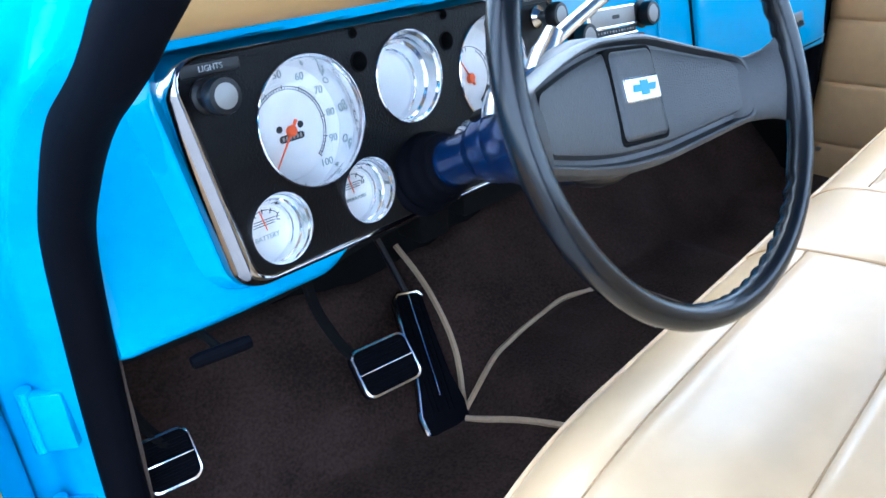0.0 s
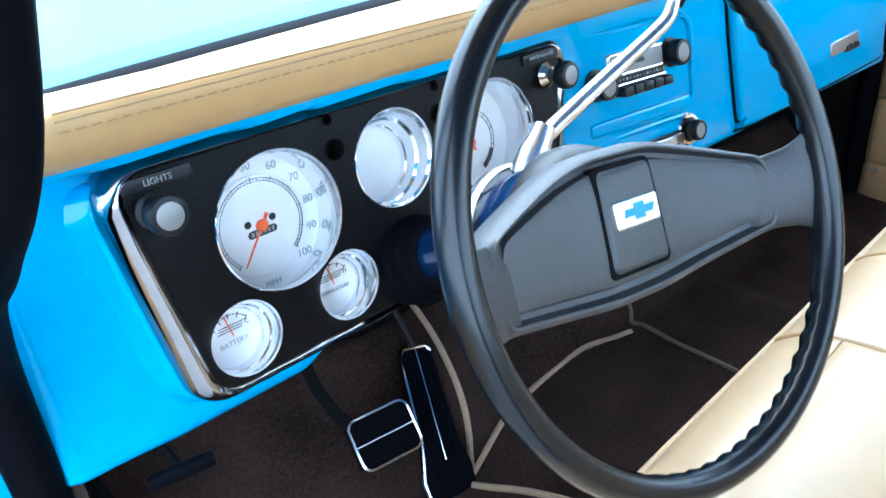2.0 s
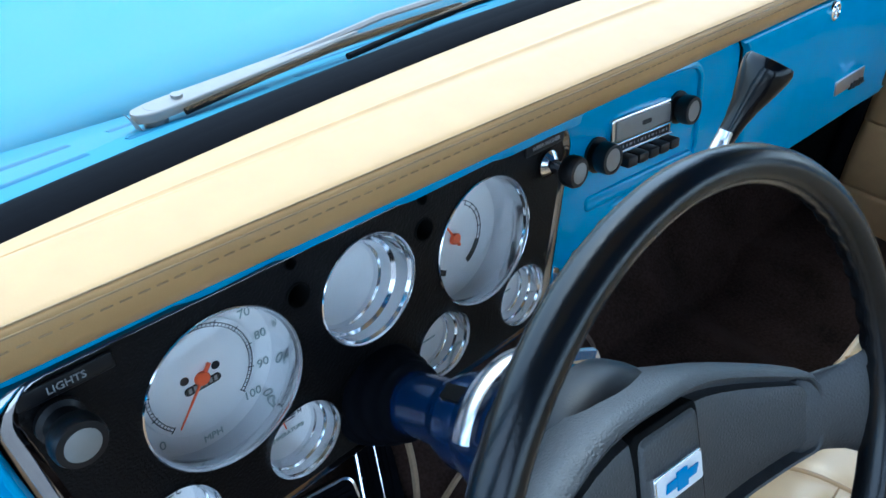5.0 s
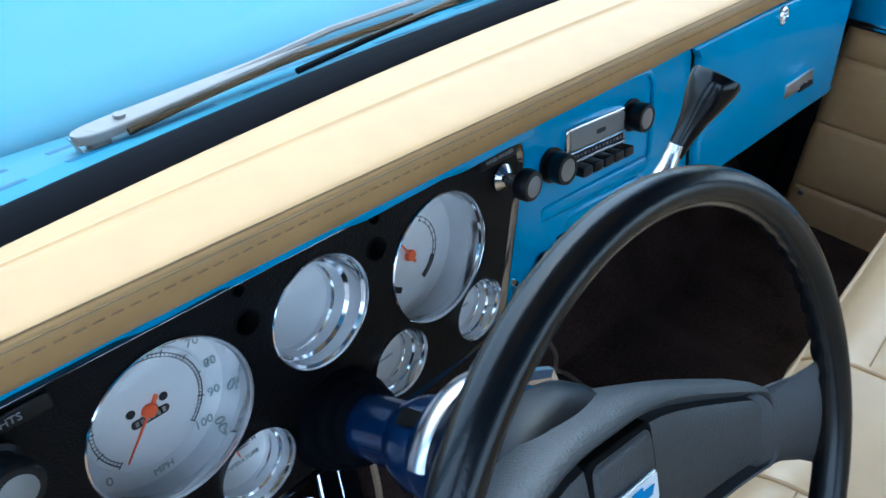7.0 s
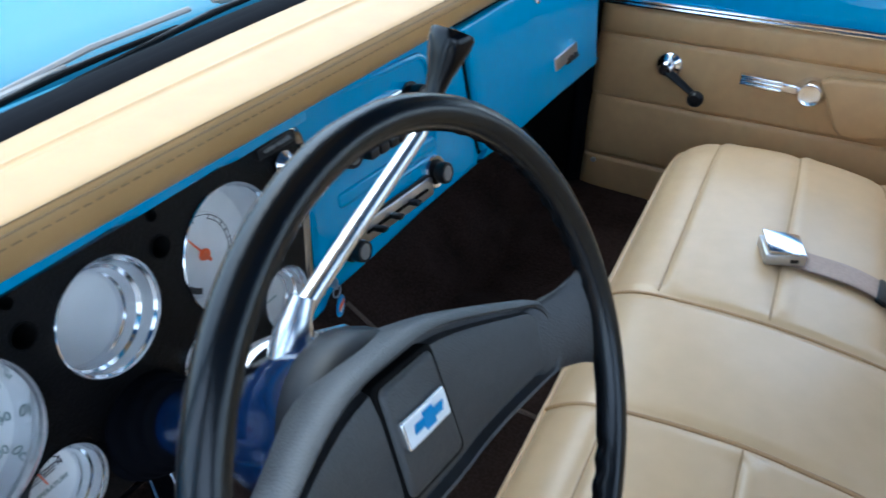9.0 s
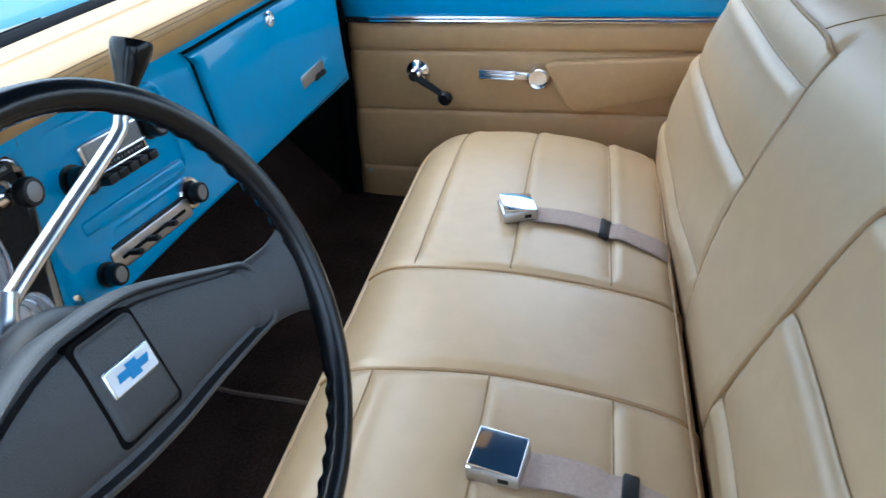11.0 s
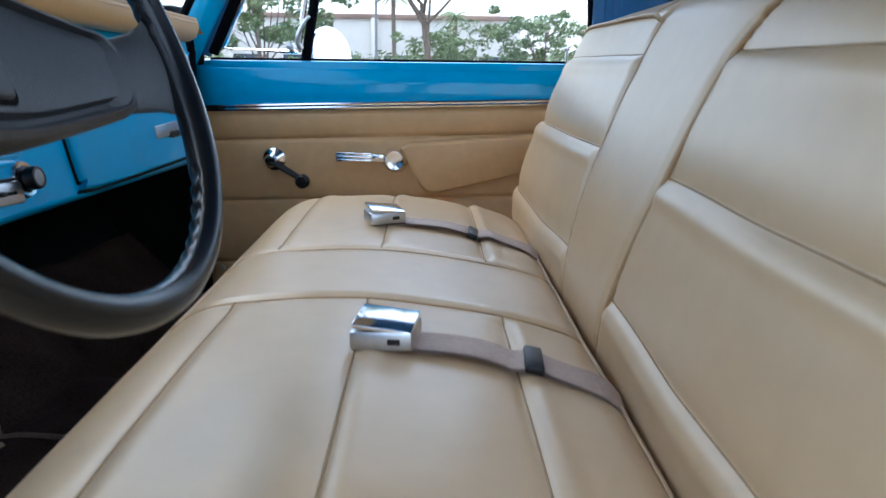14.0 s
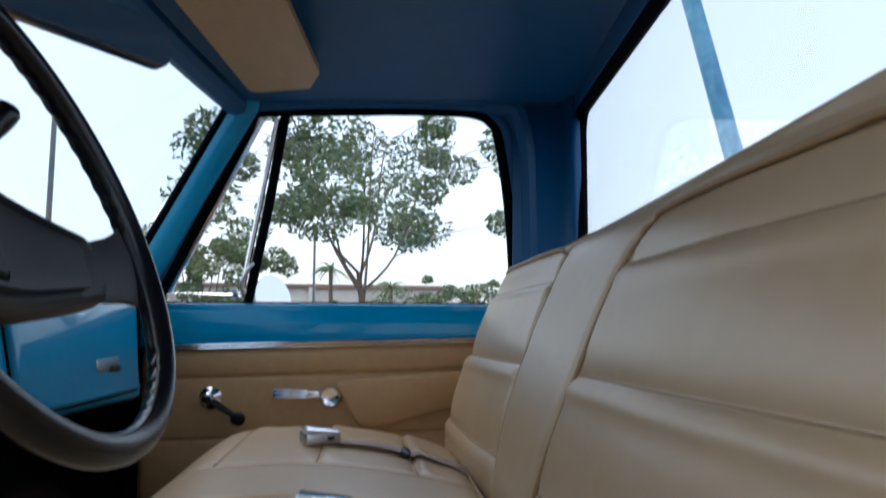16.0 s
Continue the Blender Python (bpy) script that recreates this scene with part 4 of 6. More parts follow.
for s in (-1, 1):
    bm = bmesh.new()
    secs = [(0.112, -0.030, 0.026, 0.008), (0.135, -0.022, 0.027, 0.009), (0.146, -0.014, 0.029, 0.009), (0.155, -0.007, 0.034, 0.009), (0.161, -0.001, 0.040, 0.0075), (0.164, 0.003, 0.047, 0.004)]
    rows = []
    for x, z, h, w in secs:
        rows.append([bm.verts.new(WM @ Vector((s * (math.sqrt(max(0, x * x - (h * math.sin(t)) ** 2 * 0.8)) if x > 0.157 else x) + s * w * 0.6 * math.cos(t), -0.014 + h * math.sin(t), z + w * math.cos(t)))) for t in np.linspace(0, 2 * math.pi, 24, endpoint=False)])
    for a, b in zip(rows, rows[1:]):
        for k in range(24):
            bm.faces.new((a[k], a[(k + 1) % 24], b[(k + 1) % 24], b[k]))
    bm.faces.new(rows[0])
    bm.faces.new(rows[-1])
    part("spoke_end", bm, GRAIN, wheel, "smooth black spoke end", angle=70)
HB = [(p[0], p[1]) for p in rpoly([(-0.0265, -0.033), (0.0265, -0.033), (0.0245, 0.033), (-0.0245, 0.033)], 0.005, 4)]
bm = bmesh.new()
prism(bm, [(x * 1.12, y * 1.09) for x, y in HB], -0.004, 0.0084, WM @ pose(0, 0, PS), bev=0.002)
part("horn_recess", bm, DARK, wheel, "dark gap round the horn button")
bm = bmesh.new()
prism(bm, HB, -0.004, 0.0112, WM @ pose(0, 0, PS), bev=0.004)
horn = part("horn_button", bm, GRAIN, wheel, "grained black horn button")
bm = bmesh.new()
prism(bm, rrect(0.041, 0.018, 0.002, 3), 0.0102, 0.0140, WM @ pose(0, 0.003, PS), bev=0.001)
part("emblem_plate", bm, CHROME, horn, "small bright emblem plate")
bm = bmesh.new()
prism(bm, rrect(0.038, 0.0155, 0.001, 2), 0.0135, 0.0144, WM @ pose(0, 0.003, PS))
part("emblem_field", bm, WHITE, horn, "white emblem field")
bm = bmesh.new()
E0 = WM @ pose(0, 0.003, PS + 0.0147)
prism(bm, [(-0.0135, -0.002), (0.0125, -0.002), (0.0150, 0.003), (-0.0120, 0.003)], 0, 0.0006, E0)
rbox(bm, 0.009, 0.0105, 0.0007, E0 @ pose(0.0005, 0.0005, 0.0004), 0)
part("emblem_shape", bm, EMBLEMBLUE, horn, "plain blue shape on the emblem")

col = thing("steering_column", (-0.407, 0.0, 1.078), "dark navy blue steering column with chrome shift lever", "steering column")
CN = (WC - Vector((-0.4225, -0.040, 1.093))).normalized()
CX = Vector((1, 0, 0)) - CN * CN.x
AX = axes(WC, CX.normalized(), CN.cross(CX.normalized()), CN)
bm = bmesh.new()
lathe(bm, [(0.045, -0.056), (0.054, -0.063), (0.0575, -0.076), (0.0575, -0.088)], AX, 40)
part("wheel_hub", bm, BLACK, col, "black plastic hub", angle=50)
bm = bmesh.new()
lathe(bm, [(0.0505, -0.086), (0.0515, -0.090), (0.0512, -0.11), (0.0485, -0.132), (0.0440, -0.150), (0.0390, -0.162), (0.0355, -0.170)], AX, 40)
part("collar", bm, NAVY, col, "glossy navy collar", angle=50)
bm = bmesh.new()
lathe(bm, [(0.0355, -0.168), (0.0335, -0.186), (0.0300, -0.197), (0.0250, -0.204), (0.0238, -0.21), (0.0232, -0.31), (0.0232, -0.36)], AX, 40)
shaft = part("tube", bm, NAVY, col, "glossy navy tube", angle=50)
bm = bmesh.new()
rbox(bm, 0.012, 0.010, 0.020, AX @ pose(0, 0, 0, 0, 0, 25) @ pose(0, 0.0325, -0.176), 0.002)
part("slot", bm, DARK, shaft, "dark slot in the collar")
bm = bmesh.new()
lathe(bm, [(0.0425, -0.296), (0.042, -0.291), (0.0375, -0.288), (0.0400, -0.282), (0.0372, -0.277), (0.0335, -0.273), (0.0360, -0.267), (0.0325, -0.262), (0.0290, -0.258), (0.0308, -0.253), (0.0285, -0.249), (0.0235, -0.247)], AX, 40)
part("rubber_boot", bm, RUBBER, col, "ribbed black rubber boot", angle=70)
bm = bmesh.new()
tube(bm, [AX @ Vector((0.0545 * math.cos(radians(a)), 0.0545 * math.sin(radians(a)), -0.138)) for a in np.linspace(15, 152, 32)], 0.0075, 8, flat=0.35, side=WN)
tube(bm, [AX @ Vector((0.050, 0.03, -0.138)), AX @ Vector((0.066, 0.025, -0.130)), AX @ Vector((0.070, 0.0, -0.130))], 0.006, 6)
part("indicator_housing", bm, SATIN, col, "chrome gear indicator band")
bm = bmesh.new()
lathe(bm, [(0.012, 0), (0.012, 0.02), (0.010, 0.026), (0.008, 0.04)], aim((-0.408, -0.168, 1.205), (-0.385, -0.166, 1.235)), 20)
part("lever_socket", bm, SATIN, col)
bm = bmesh.new()
tube(bm, spline([(-0.400, -0.168, 1.216), (-0.390, -0.167, 1.227), (-0.330, -0.160, 1.245), (-0.260, -0.153, 1.265), (-0.224, -0.150, 1.277), (-0.214, -0.149, 1.287), (-0.210, -0.149, 1.296)], 5), lambda t: 0.0072 - 0.0016 * t, 12)
lever = part("shift_lever", bm, SATIN, col, "bent chrome shift lever", angle=60)
KM = aim((-0.2095, -0.149, 1.290), (-0.183, -0.153, 1.341))
bm = bmesh.new()
lathe(bm, [(0.0, -0.004), (0.007, -0.003), (0.0075, 0.004), (0.008, 0.012), (0.0105, 0.026), (0.0150, 0.040), (0.0180, 0.052), (0.0185, 0.058), (0.0170, 0.0615), (0, 0.063)], KM @ Matrix.Diagonal((0.95, 0.82, 0.92, 1)), 28)
part("shift_knob", bm, mat("gloss_black_knob", (0.003, 0.003, 0.004), 0.18, var=0.1, coat=0.0, spec=0.35), lever, "glossy black flared knob")

# ---- pedals ----


def pedal(name, label, c, w, h, rx, rz, arm):
    p = thing(name, c, label, "pedal")
    M = pose(*c, rx, 0, rz)
    bm = bmesh.new()
    prism(bm, rrect(w, h, 0.012, 4), -0.012, 0.0, M, bev=0.003)
    part("pad", bm, RUBBER, p, "ribbed black rubber pad")
    bm = bmesh.new()
    o, i = rrect(w, h, 0.012, 5), rrect(w * 0.935, h * 0.915, 0.010, 5)
    ring_strip(bm, [(*q, -0.004) for q in o], [(*q, 0.002) for q in o], M)
    ring_strip(bm, [(*q, 0.002) for q in o], [(*q, 0.0025) for q in i], M)
    ring_strip(bm, [(*q, 0.0025) for q in i], [(*q, 0.0) for q in i], M)
    rbox(bm, w * 0.93, 0.0022, 0.003, M @ pose(0, 0, 0.0015), 0.0008)
    part("trim_ring", bm, CHROME, p, "chrome trim ring")
    bm = bmesh.new()
    for k in range(7):
        if k != 3:
            rbox(bm, w * 0.82, 0.003, 0.002, M @ pose(0, (k - 3) * h * 0.115, 0.0008), 0.0006)
    part("ribs", bm, RUBBER, p)
    bm = bmesh.new()
    tube(bm, spline(arm, 6), 0.0085, 8, flat=0.6)
    part("arm", bm, DARK, p, "black curved steel arm")
    return p


pedal("clutch_pedal", "square black clutch pedal with chrome trim", (-0.700, 0.060, 0.845), 0.055, 0.056, 48, -8, [(-0.694, 0.072, 0.852), (-0.708, 0.095, 0.88), (-0.716, 0.115, 0.93), (-0.716, 0.125, 1.06)])
pedal("brake_pedal", "square black brake pedal with chrome trim", (-0.420, 0.061, 0.812), 0.081, 0.063, 48, -6, [(-0.430, 0.080, 0.812), (-0.452, 0.090, 0.832), (-0.466, 0.105, 0.865), (-0.471, 0.128, 0.905), (-0.468, 0.157, 1.00)])
gas = thing("accelerator_pedal", (-0.345, 0.03, 0.70), "long black accelerator pedal with chrome edge trim", "pedal")
ga, gb = Vector((-0.351, 0.032, 0.700)), Vector((-0.298, 0.163, 0.823))
gy = (gb - ga).normalized()
gx = Vector((1, -0.25, -0.1))
gx = (gx - gy * gx.dot(gy)).normalized()
GM = axes((ga + gb) / 2, gx, gy, gx.cross(gy)) @ Matrix.Diagonal((1.12, 1.10, 1.0, 1))
GO = [(-0.028, -0.098), (-0.012, -0.104), (0.030, -0.088), (0.031, -0.066), (0.024, -0.03), (0.021, 0.03), (0.020, 0.075), (0.014, 0.083), (-0.014, 0.083), (-0.020, 0.075), (-0.021, 0.03), (-0.022, -0.03), (-0.026, -0.052), (-0.031, -0.075)]
bm = bmesh.new()
prism(bm, GO, -0.012, 0.002, GM, bev=0.002)
part("pad", bm, RUBBER, gas, "black rubber tread")
bm = bmesh.new()
tube(bm, [GM @ Vector((x, y, 0.001)) for x, y in (GO[6:] + GO[:1])], 0.0034, 8)
tube(bm, [GM @ Vector((0.001, y, 0.0022)) for y in (-0.055, 0.03, 0.08)], 0.0013, 6)
part("trim_ring", bm, CHROME, gas, "chrome edge trim")
bm = bmesh.new()
for x in (-0.013, -0.007, 0.008, 0.014):
    tube(bm, [GM @ Vector((x, y, 0.002)) for y in (-0.075, 0.078)], 0.0014, 5)
part("ribs", bm, RUBBER, gas)
bm = bmesh.new()
tube(bm, [gb, gb + Vector((-0.01, 0.03, 0.06)), gb + Vector((-0.03, 0.06, 0.14))], 0.005, 8)
part("arm", bm, BLACK, gas, "black throttle rod")
pb = thing("parking_brake_release", (-0.67, -0.055, 1.015), "black T-shaped release handle under the dashboard", "handle")
bm = bmesh.new()
tube(bm, [(-0.696, -0.052, 1.015), (-0.690, -0.0525, 1.0155), (-0.652, -0.058, 1.015), (-0.646, -0.059, 1.015)], lambda t: 0.0064 if 0.1 < t < 0.9 else 0.0056, 10)
part("grip", bm, RUBBER, pb)
bm = bmesh.new()
tube(bm, spline([(-0.670, -0.055, 1.015), (-0.676, -0.02, 1.022), (-0.70, 0.01, 1.020), (-0.722, 0.04, 1.02)], 5), 0.004, 8)
part("stem", bm, DARK, pb)

# ---- bench seat ----
seat = thing("bench_seat", (0, -0.5, 0.75), "cream-tan vinyl bench seat with piped panels", "bench seat")


SKEW = 0.08  # the bench stands a little askew in the cab


def gauss(d, w):
    return math.exp(-(d / w) ** 2)


CUSHION_GROOVES = ((-0.291, 0.0035), (-0.415, 0.0042), (-0.541, 0.0055))


def cush(x, v):
    """The cushion's skin: v from the front's bottom over the top to the rear."""
    ax = abs(x)
    prof = ((-0.255, 0.715), (-0.238, 0.82), (-0.227, 0.88), (-0.222, 0.914), (-0.227, 0.940), (-0.244, 0.960), (-0.278, 0.974), (-0.340, 0.9795), (-0.395, 0.9810), (-0.44, 0.9785), (-0.49, 0.972), (-0.54, 0.963), (-0.584, 0.953), (-0.614, 0.940), (-0.630, 0.914), (-0.633, 0.86))
    t = v * (len(prof) - 1)
    i = min(int(t), len(prof) - 2)
    t -= i
    P = [prof[max(0, i - 1)], prof[i], prof[i + 1], prof[min(len(prof) - 1, i + 2)]]
    y, z = [0.5 * (2 * P[1][k] + (P[2][k] - P[0][k]) * t + (2 * P[0][k] - 5 * P[1][k] + 4 * P[2][k] - P[3][k]) * t * t + (3 * P[1][k] - P[0][k] - 3 * P[2][k] + P[3][k]) * t ** 3) for k in (0, 1)]
    e = max(0.0, (ax - 0.42) / 0.265)
    z -= 0.062 * e ** 2.2 + 0.02 * e ** 8
    y -= (0.02 if x < 0 else 0.01) * e ** 2 * smooth((y + 0.44) / 0.15)
    top = smooth((v - 0.25) / 0.08) * smooth((0.93 - v) / 0.05)
    side = smooth((ax - 0.112) / 0.012)
    pipe = max(gauss(ax - seam_x(y), 0.006), 0)
    z -= 0.005 * pipe * top
    for gy_, dep in CUSHION_GROOVES:
        d = gy_ - y
        z -= dep * (math.exp(-abs(d) / 0.010) if d < 0 else math.exp(-d / 0.004) - 0.5 * gauss(d - 0.012, 0.010)) * side * top
    z += 0.003 * side * top * math.sin(min(1, (ax - 0.11) / 0.4) * math.pi) + 0.0012 * noise.noise(Vector((x * 9, y * 14, 2.0))) * top
    return Vector((x - SKEW * (y + 0.43), y + SKEW * x, z))


def seam_x(y):
    return 0.103 + 0.006 * math.sin((y + 0.25) / 0.38 * math.pi)


bm = bmesh.new()
grid(bm, lambda u, v: cush(lerp(-0.685, 0.685, u), v), 200, 300)
for s in (0.0, 1.0):
    x = lerp(-0.685, 0.685, s)
    loop = [bm.verts.new(cush(x, v / 60)) for v in range(61)]
    bm.faces.new(loop)
cushion = part("seat_cushion", bm, TAN, seat, "cream-tan vinyl seat cushion", angle=70)


def line_on(f, pts, n, r, name, parent, mt=PIPE, lift=0.001, fwd=0.0):
    bm = bmesh.new()
    tube(bm, [f(*p) + Vector((0, fwd, lift)) for p in pts], r, 7)
    return part(name, bm, mt, parent, "tan piping cord", angle=80)


for s in (-1, 1):
    line_on(cush, [(s * seam_x(cush(0.0, v).y), v) for v in np.linspace(0.12, 0.95, 70)], 0, 0.0028, "piping", cushion)
line_on(cush, [(x, 0.268) for x in np.linspace(-0.675, 0.675, 80)], 0, 0.0034, "piping", cushion, TAN, 0.002)
line_on(cush, [(x, 0.885) for x in np.linspace(-0.675, 0.675, 80)], 0, 0.0020, "piping", cushion, PIPE, 0.002)


BACK_GROOVES = ((0.979, 0.0065), (1.098, 0.0085), (1.209, 0.0060))


def groove(d):
    """A sewn groove: a soft dip above it and a full, rounded pillow below it."""
    if d > 0:
        return math.exp(-d / 0.022)
    return math.exp(d / 0.0035) - 0.35 * gauss(d + 0.013, 0.010)


for gy_, dep in CUSHION_GROOVES:
    for s in (1, -1):
        pts = []
        for x in np.linspace(seam_x(gy_) + 0.006, 0.60, 50):
            lo, hi = 0.3, 0.9
            for _ in range(22):
                v = (lo + hi) / 2
                if cush(s * x, v).y - SKEW * s * x > gy_:
                    lo = v
                else:
                    hi = v
            pts.append((s * x, v))
        line_on(cush, pts, 0, 0.0009, "seam", cushion, SEAM, 0.0014)


def back(x, v):
    """The backrest's skin: v from the lower edge up the face, over the top and down behind."""
    prof = ((-0.650, 0.86), (-0.637, 0.905), (-0.636, 0.955), (-0.646, 1.003), (-0.662, 1.053), (-0.680, 1.100), (-0.700, 1.150), (-0.721, 1.197), (-0.741, 1.236), (-0.762, 1.265), (-0.786, 1.284), (-0.808, 1.286), (-0.826, 1.272), (-0.836, 1.235), (-0.836, 1.0))
    t = v * (len(prof) - 1)
    i = min(int(t), len(prof) - 2)
    t -= i
    P = [prof[max(0, i - 1)], prof[i], prof[i + 1], prof[min(len(prof) - 1, i + 2)]]
    y, z = [0.5 * (2 * P[1][k] + (P[2][k] - P[0][k]) * t + (2 * P[0][k] - 5 * P[1][k] + 4 * P[2][k] - P[3][k]) * t * t + (3 * P[1][k] - P[0][k] - 3 * P[2][k] + P[3][k]) * t ** 3) for k in (0, 1)]
    ax = abs(x)
    e = max(0.0, (ax - 0.52) / 0.165)
    y -= (0.026 * e ** 2.6 + 0.02 * e ** 8) if v < 0.75 else 0
    z -= (0.030 * e ** 3) * smooth((v - 0.4) / 0.2)
    sx = back_seam(z, 1 if x > 0.03 else -1)
    side = smooth((x - sx) / 0.012) if x > 0.03 else smooth((sx - x) / 0.012)
    face = smooth((v - 0.06) / 0.05) * smooth((0.68 - v) / 0.06)
    y -= 0.008 * gauss(x - sx, 0.0055) * face
    for gz, k in BACK_GROOVES:
        d = z - gz + 0.030 * e ** 3 * smooth((v - 0.4) / 0.2)
        y -= k * groove(d) * side * face
    y += 0.008 * side * face * smooth((ax - 0.12) / 0.2)
    y += 0.0015 * noise.noise(Vector((x * 8, z * 8, 5.0))) * face
    return Vector((x, y + 0.09 * x * (1 - smooth((v - 0.6) / 0.15)), z))


def back_seam(z, s):
    if s > 0:
        return curve(z, (0.95, 0.110), (1.02, 0.134), (1.08, 0.149), (1.14, 0.157), (1.20, 0.162), (1.26, 0.167))
    return curve(z, (0.90, -0.066), (0.95, -0.077), (1.00, -0.086), (1.05, -0.092), (1.10, -0.096), (1.15, -0.098), (1.205, -0.104), (1.245, -0.130), (1.27, -0.170))


bm = bmesh.new()
grid(bm, lambda u, v: back(lerp(-0.685, 0.685, u), v), 200, 300)
for s in (-0.685, 0.685):
    bm.faces.new([bm.verts.new(back(s, v / 56)) for v in range(57)])
rest = part("backrest", bm, TAN, seat, "cream-tan vinyl backrest with embossed panels", angle=70)
for s in (1, -1):
    pts = []
    vt, dx, dv = (0.578, 0.048, 0.040) if s > 0 else (0.565, 0.075, 0.055)
    for v in np.linspace(0.10, vt, 60):
        z = back(0.3 * s, v).z
        pts.append((back_seam(z, s), v))
    xe = pts[-1][0]
    for k in range(1, 11):
        a = k / 10 * math.pi / 2
        pts.append((xe + s * dx * (1 - math.cos(a)), vt + dv * math.sin(a)))
    for x in np.linspace(abs(xe) + dx + 0.02, 0.665, 24):
        pts.append((s * x, 0.62))
    line_on(back, pts, 0, 0.0030, "piping", rest, PIPE, 0.0015, 0.003)
for gz, k in BACK_GROOVES:
    for s in (1, -1):
        pts = []
        for x in np.linspace(abs(back_seam(gz, s)) + 0.004, 0.655, 50):
            lo, hi = 0.1, 0.7
            for _ in range(22):
                v = (lo + hi) / 2
                if back(s * x, v).z < gz - 0.030 * (max(0.0, (x - 0.52) / 0.165) ** 3) * smooth((v - 0.4) / 0.2):
                    lo = v
                else:
                    hi = v
            pts.append((s * x, v))
        line_on(back, pts, 0, 0.0010, "seam", rest, SEAM, 0.0, 0.0006)
line_on(back, [(0.225 - 0.06 * k / 12, 0.625 + 0.155 * k / 12) for k in range(13)], 0, 0.0009, "seam", rest, SEAM, 0.0, 0.0006)
line_on(back, [(x, 0.79) for x in np.linspace(-0.675, 0.675, 80)], 0, 0.0035, "piping", rest, PIPE, 0.002)

# ---- seat belts ----


def seat_belt(x, y0, y1, dx, clip_t, label, turn=-4):
    """A lap belt lying on the cushion from its buckle back to the seat joint."""
    b = thing("seat_belt", (x, y0, 0.98), label, "seat belt", group="lap belts on the bench")

    def on(t):
        px, py = lerp(x, x + dx, t) + 0.006 * math.sin(t * 5), lerp(y0 + 0.01, y1, t)
        v = 0.45
        lo, hi = 0.3, 0.93
        for _ in range(24):
            v = (lo + hi) / 2
            if cush(px, v).y > py:
                lo = v
            else:
                hi = v
        return cush(px, v) + Vector((0, 0, 0.004 + 0.004 * math.sin(math.pi * min(1, t * 1.3)) ** 2 * (1 - t)))
    bm = bmesh.new()
    pts = [on(t) for t in np.linspace(0, 1, 26)]
    w = 0.0200
    for i, o in ((0, 0.0012), (1, -0.0012)):
        rows = []
        for k, p in enumerate(pts):
            tw = 0.5 * smooth((k / 25 - 0.65) / 0.35)
            rows.append([bm.verts.new(p + Vector((s * w * math.cos(tw * 0.6), 0, s * w * math.sin(tw * 0.6) * 0.6 + o))) for s in (-1, -0.33, 0.33, 1)])
        for a, c in zip(rows, rows[1:]):
            for k in range(3):
                bm.faces.new((a[k], a[k + 1], c[k + 1], c[k]))
    part("strap", bm, STRAP, b, "brown-grey woven strap", angle=60)
    p = on(clip_t)
    bm = bmesh.new()
    q = on(clip_t + 0.03) - on(clip_t - 0.03)
    rbox(bm, 0.046, 0.015, 0.007, pose(p.x, p.y, p.z, math.degrees(math.atan2(-q.z, -q.y)), 0, 0), 0.002)
    part("strap_keeper", bm, BLACK, b, "black plastic keeper")
    c = on(0.0)
    M = pose(c.x, y0 + 0.018, c.z + 0.0065, -2, 0, turn)
    bm = bmesh.new()
    rbox(bm, 0.046, 0.049, 0.016, M, 0.003)
    bk = part("buckle", bm, STEEL, b, "silver metal buckle body")
    bm = bmesh.new()
    rbox(bm, 0.0445, 0.046, 0.004, M @ pose(0, -0.0005, 0.0105, 8, -4, 0), 0.0012)
    part("buckle_cover", bm, CHROME, bk, "mirror-bright lift cover")
    bm = bmesh.new()
    rbox(bm, 0.003, 0.010, 0.005, M @ pose(-0.0222, -0.010, 0, 0, 0, 0), 0.0008)
    part("slot", bm, BLACK, bk, "dark release slot")
    return b


seat_belt(0.232, -0.411, -0.640, -0.012, 0.47, "brown lap belt with silver buckle lying on the cushion", 22)
seat_belt(-0.228, -0.475, -0.668, -0.015, 0.53, "brown lap belt with bright silver buckle, strap twisted")

# ---- passenger door ----
DX = 0.760
door = thing("passenger_door", (0.8, -0.3, 0.6), "closed blue truck door with tan trim panel and chrome handles", "door")
bm = bmesh.new()
YZ = axes((0, 0, 0), (0, 1, 0), (0, 0, 1), (1, 0, 0))
rbox(bm, 0.772, 0.62, 0.05, YZ @ pose(-0.339, 0.895, DX + 0.034), 0.006)
part("inner_skin", bm, BLUE, door, "blue painted inner door skin")
bm = bmesh.new()


def sill(u, v):
    y = lerp(0.075, -0.73, u)
    q = [(DX + 0.004, 1.110 + 0.034 * (0.05 - y)), (DX + 0.002, 1.14), (DX + 0.004, 1.165), (DX + 0.010, 1.190), (DX + 0.020, 1.202), (DX + 0.040, 1.206), (DX + 0.07, 1.206)]
    t = v * 6
    i = min(int(t), 5)
    return Vector((lerp(q[i][0], q[i + 1][0], t - i), y, lerp(q[i][1], q[i + 1][1], t - i)))


grid(bm, sill, 20, 25)
part("sill_band", bm, BLUE, door, "glossy blue painted band below the window", angle=60, solid=0.002)
bm = bmesh.new()


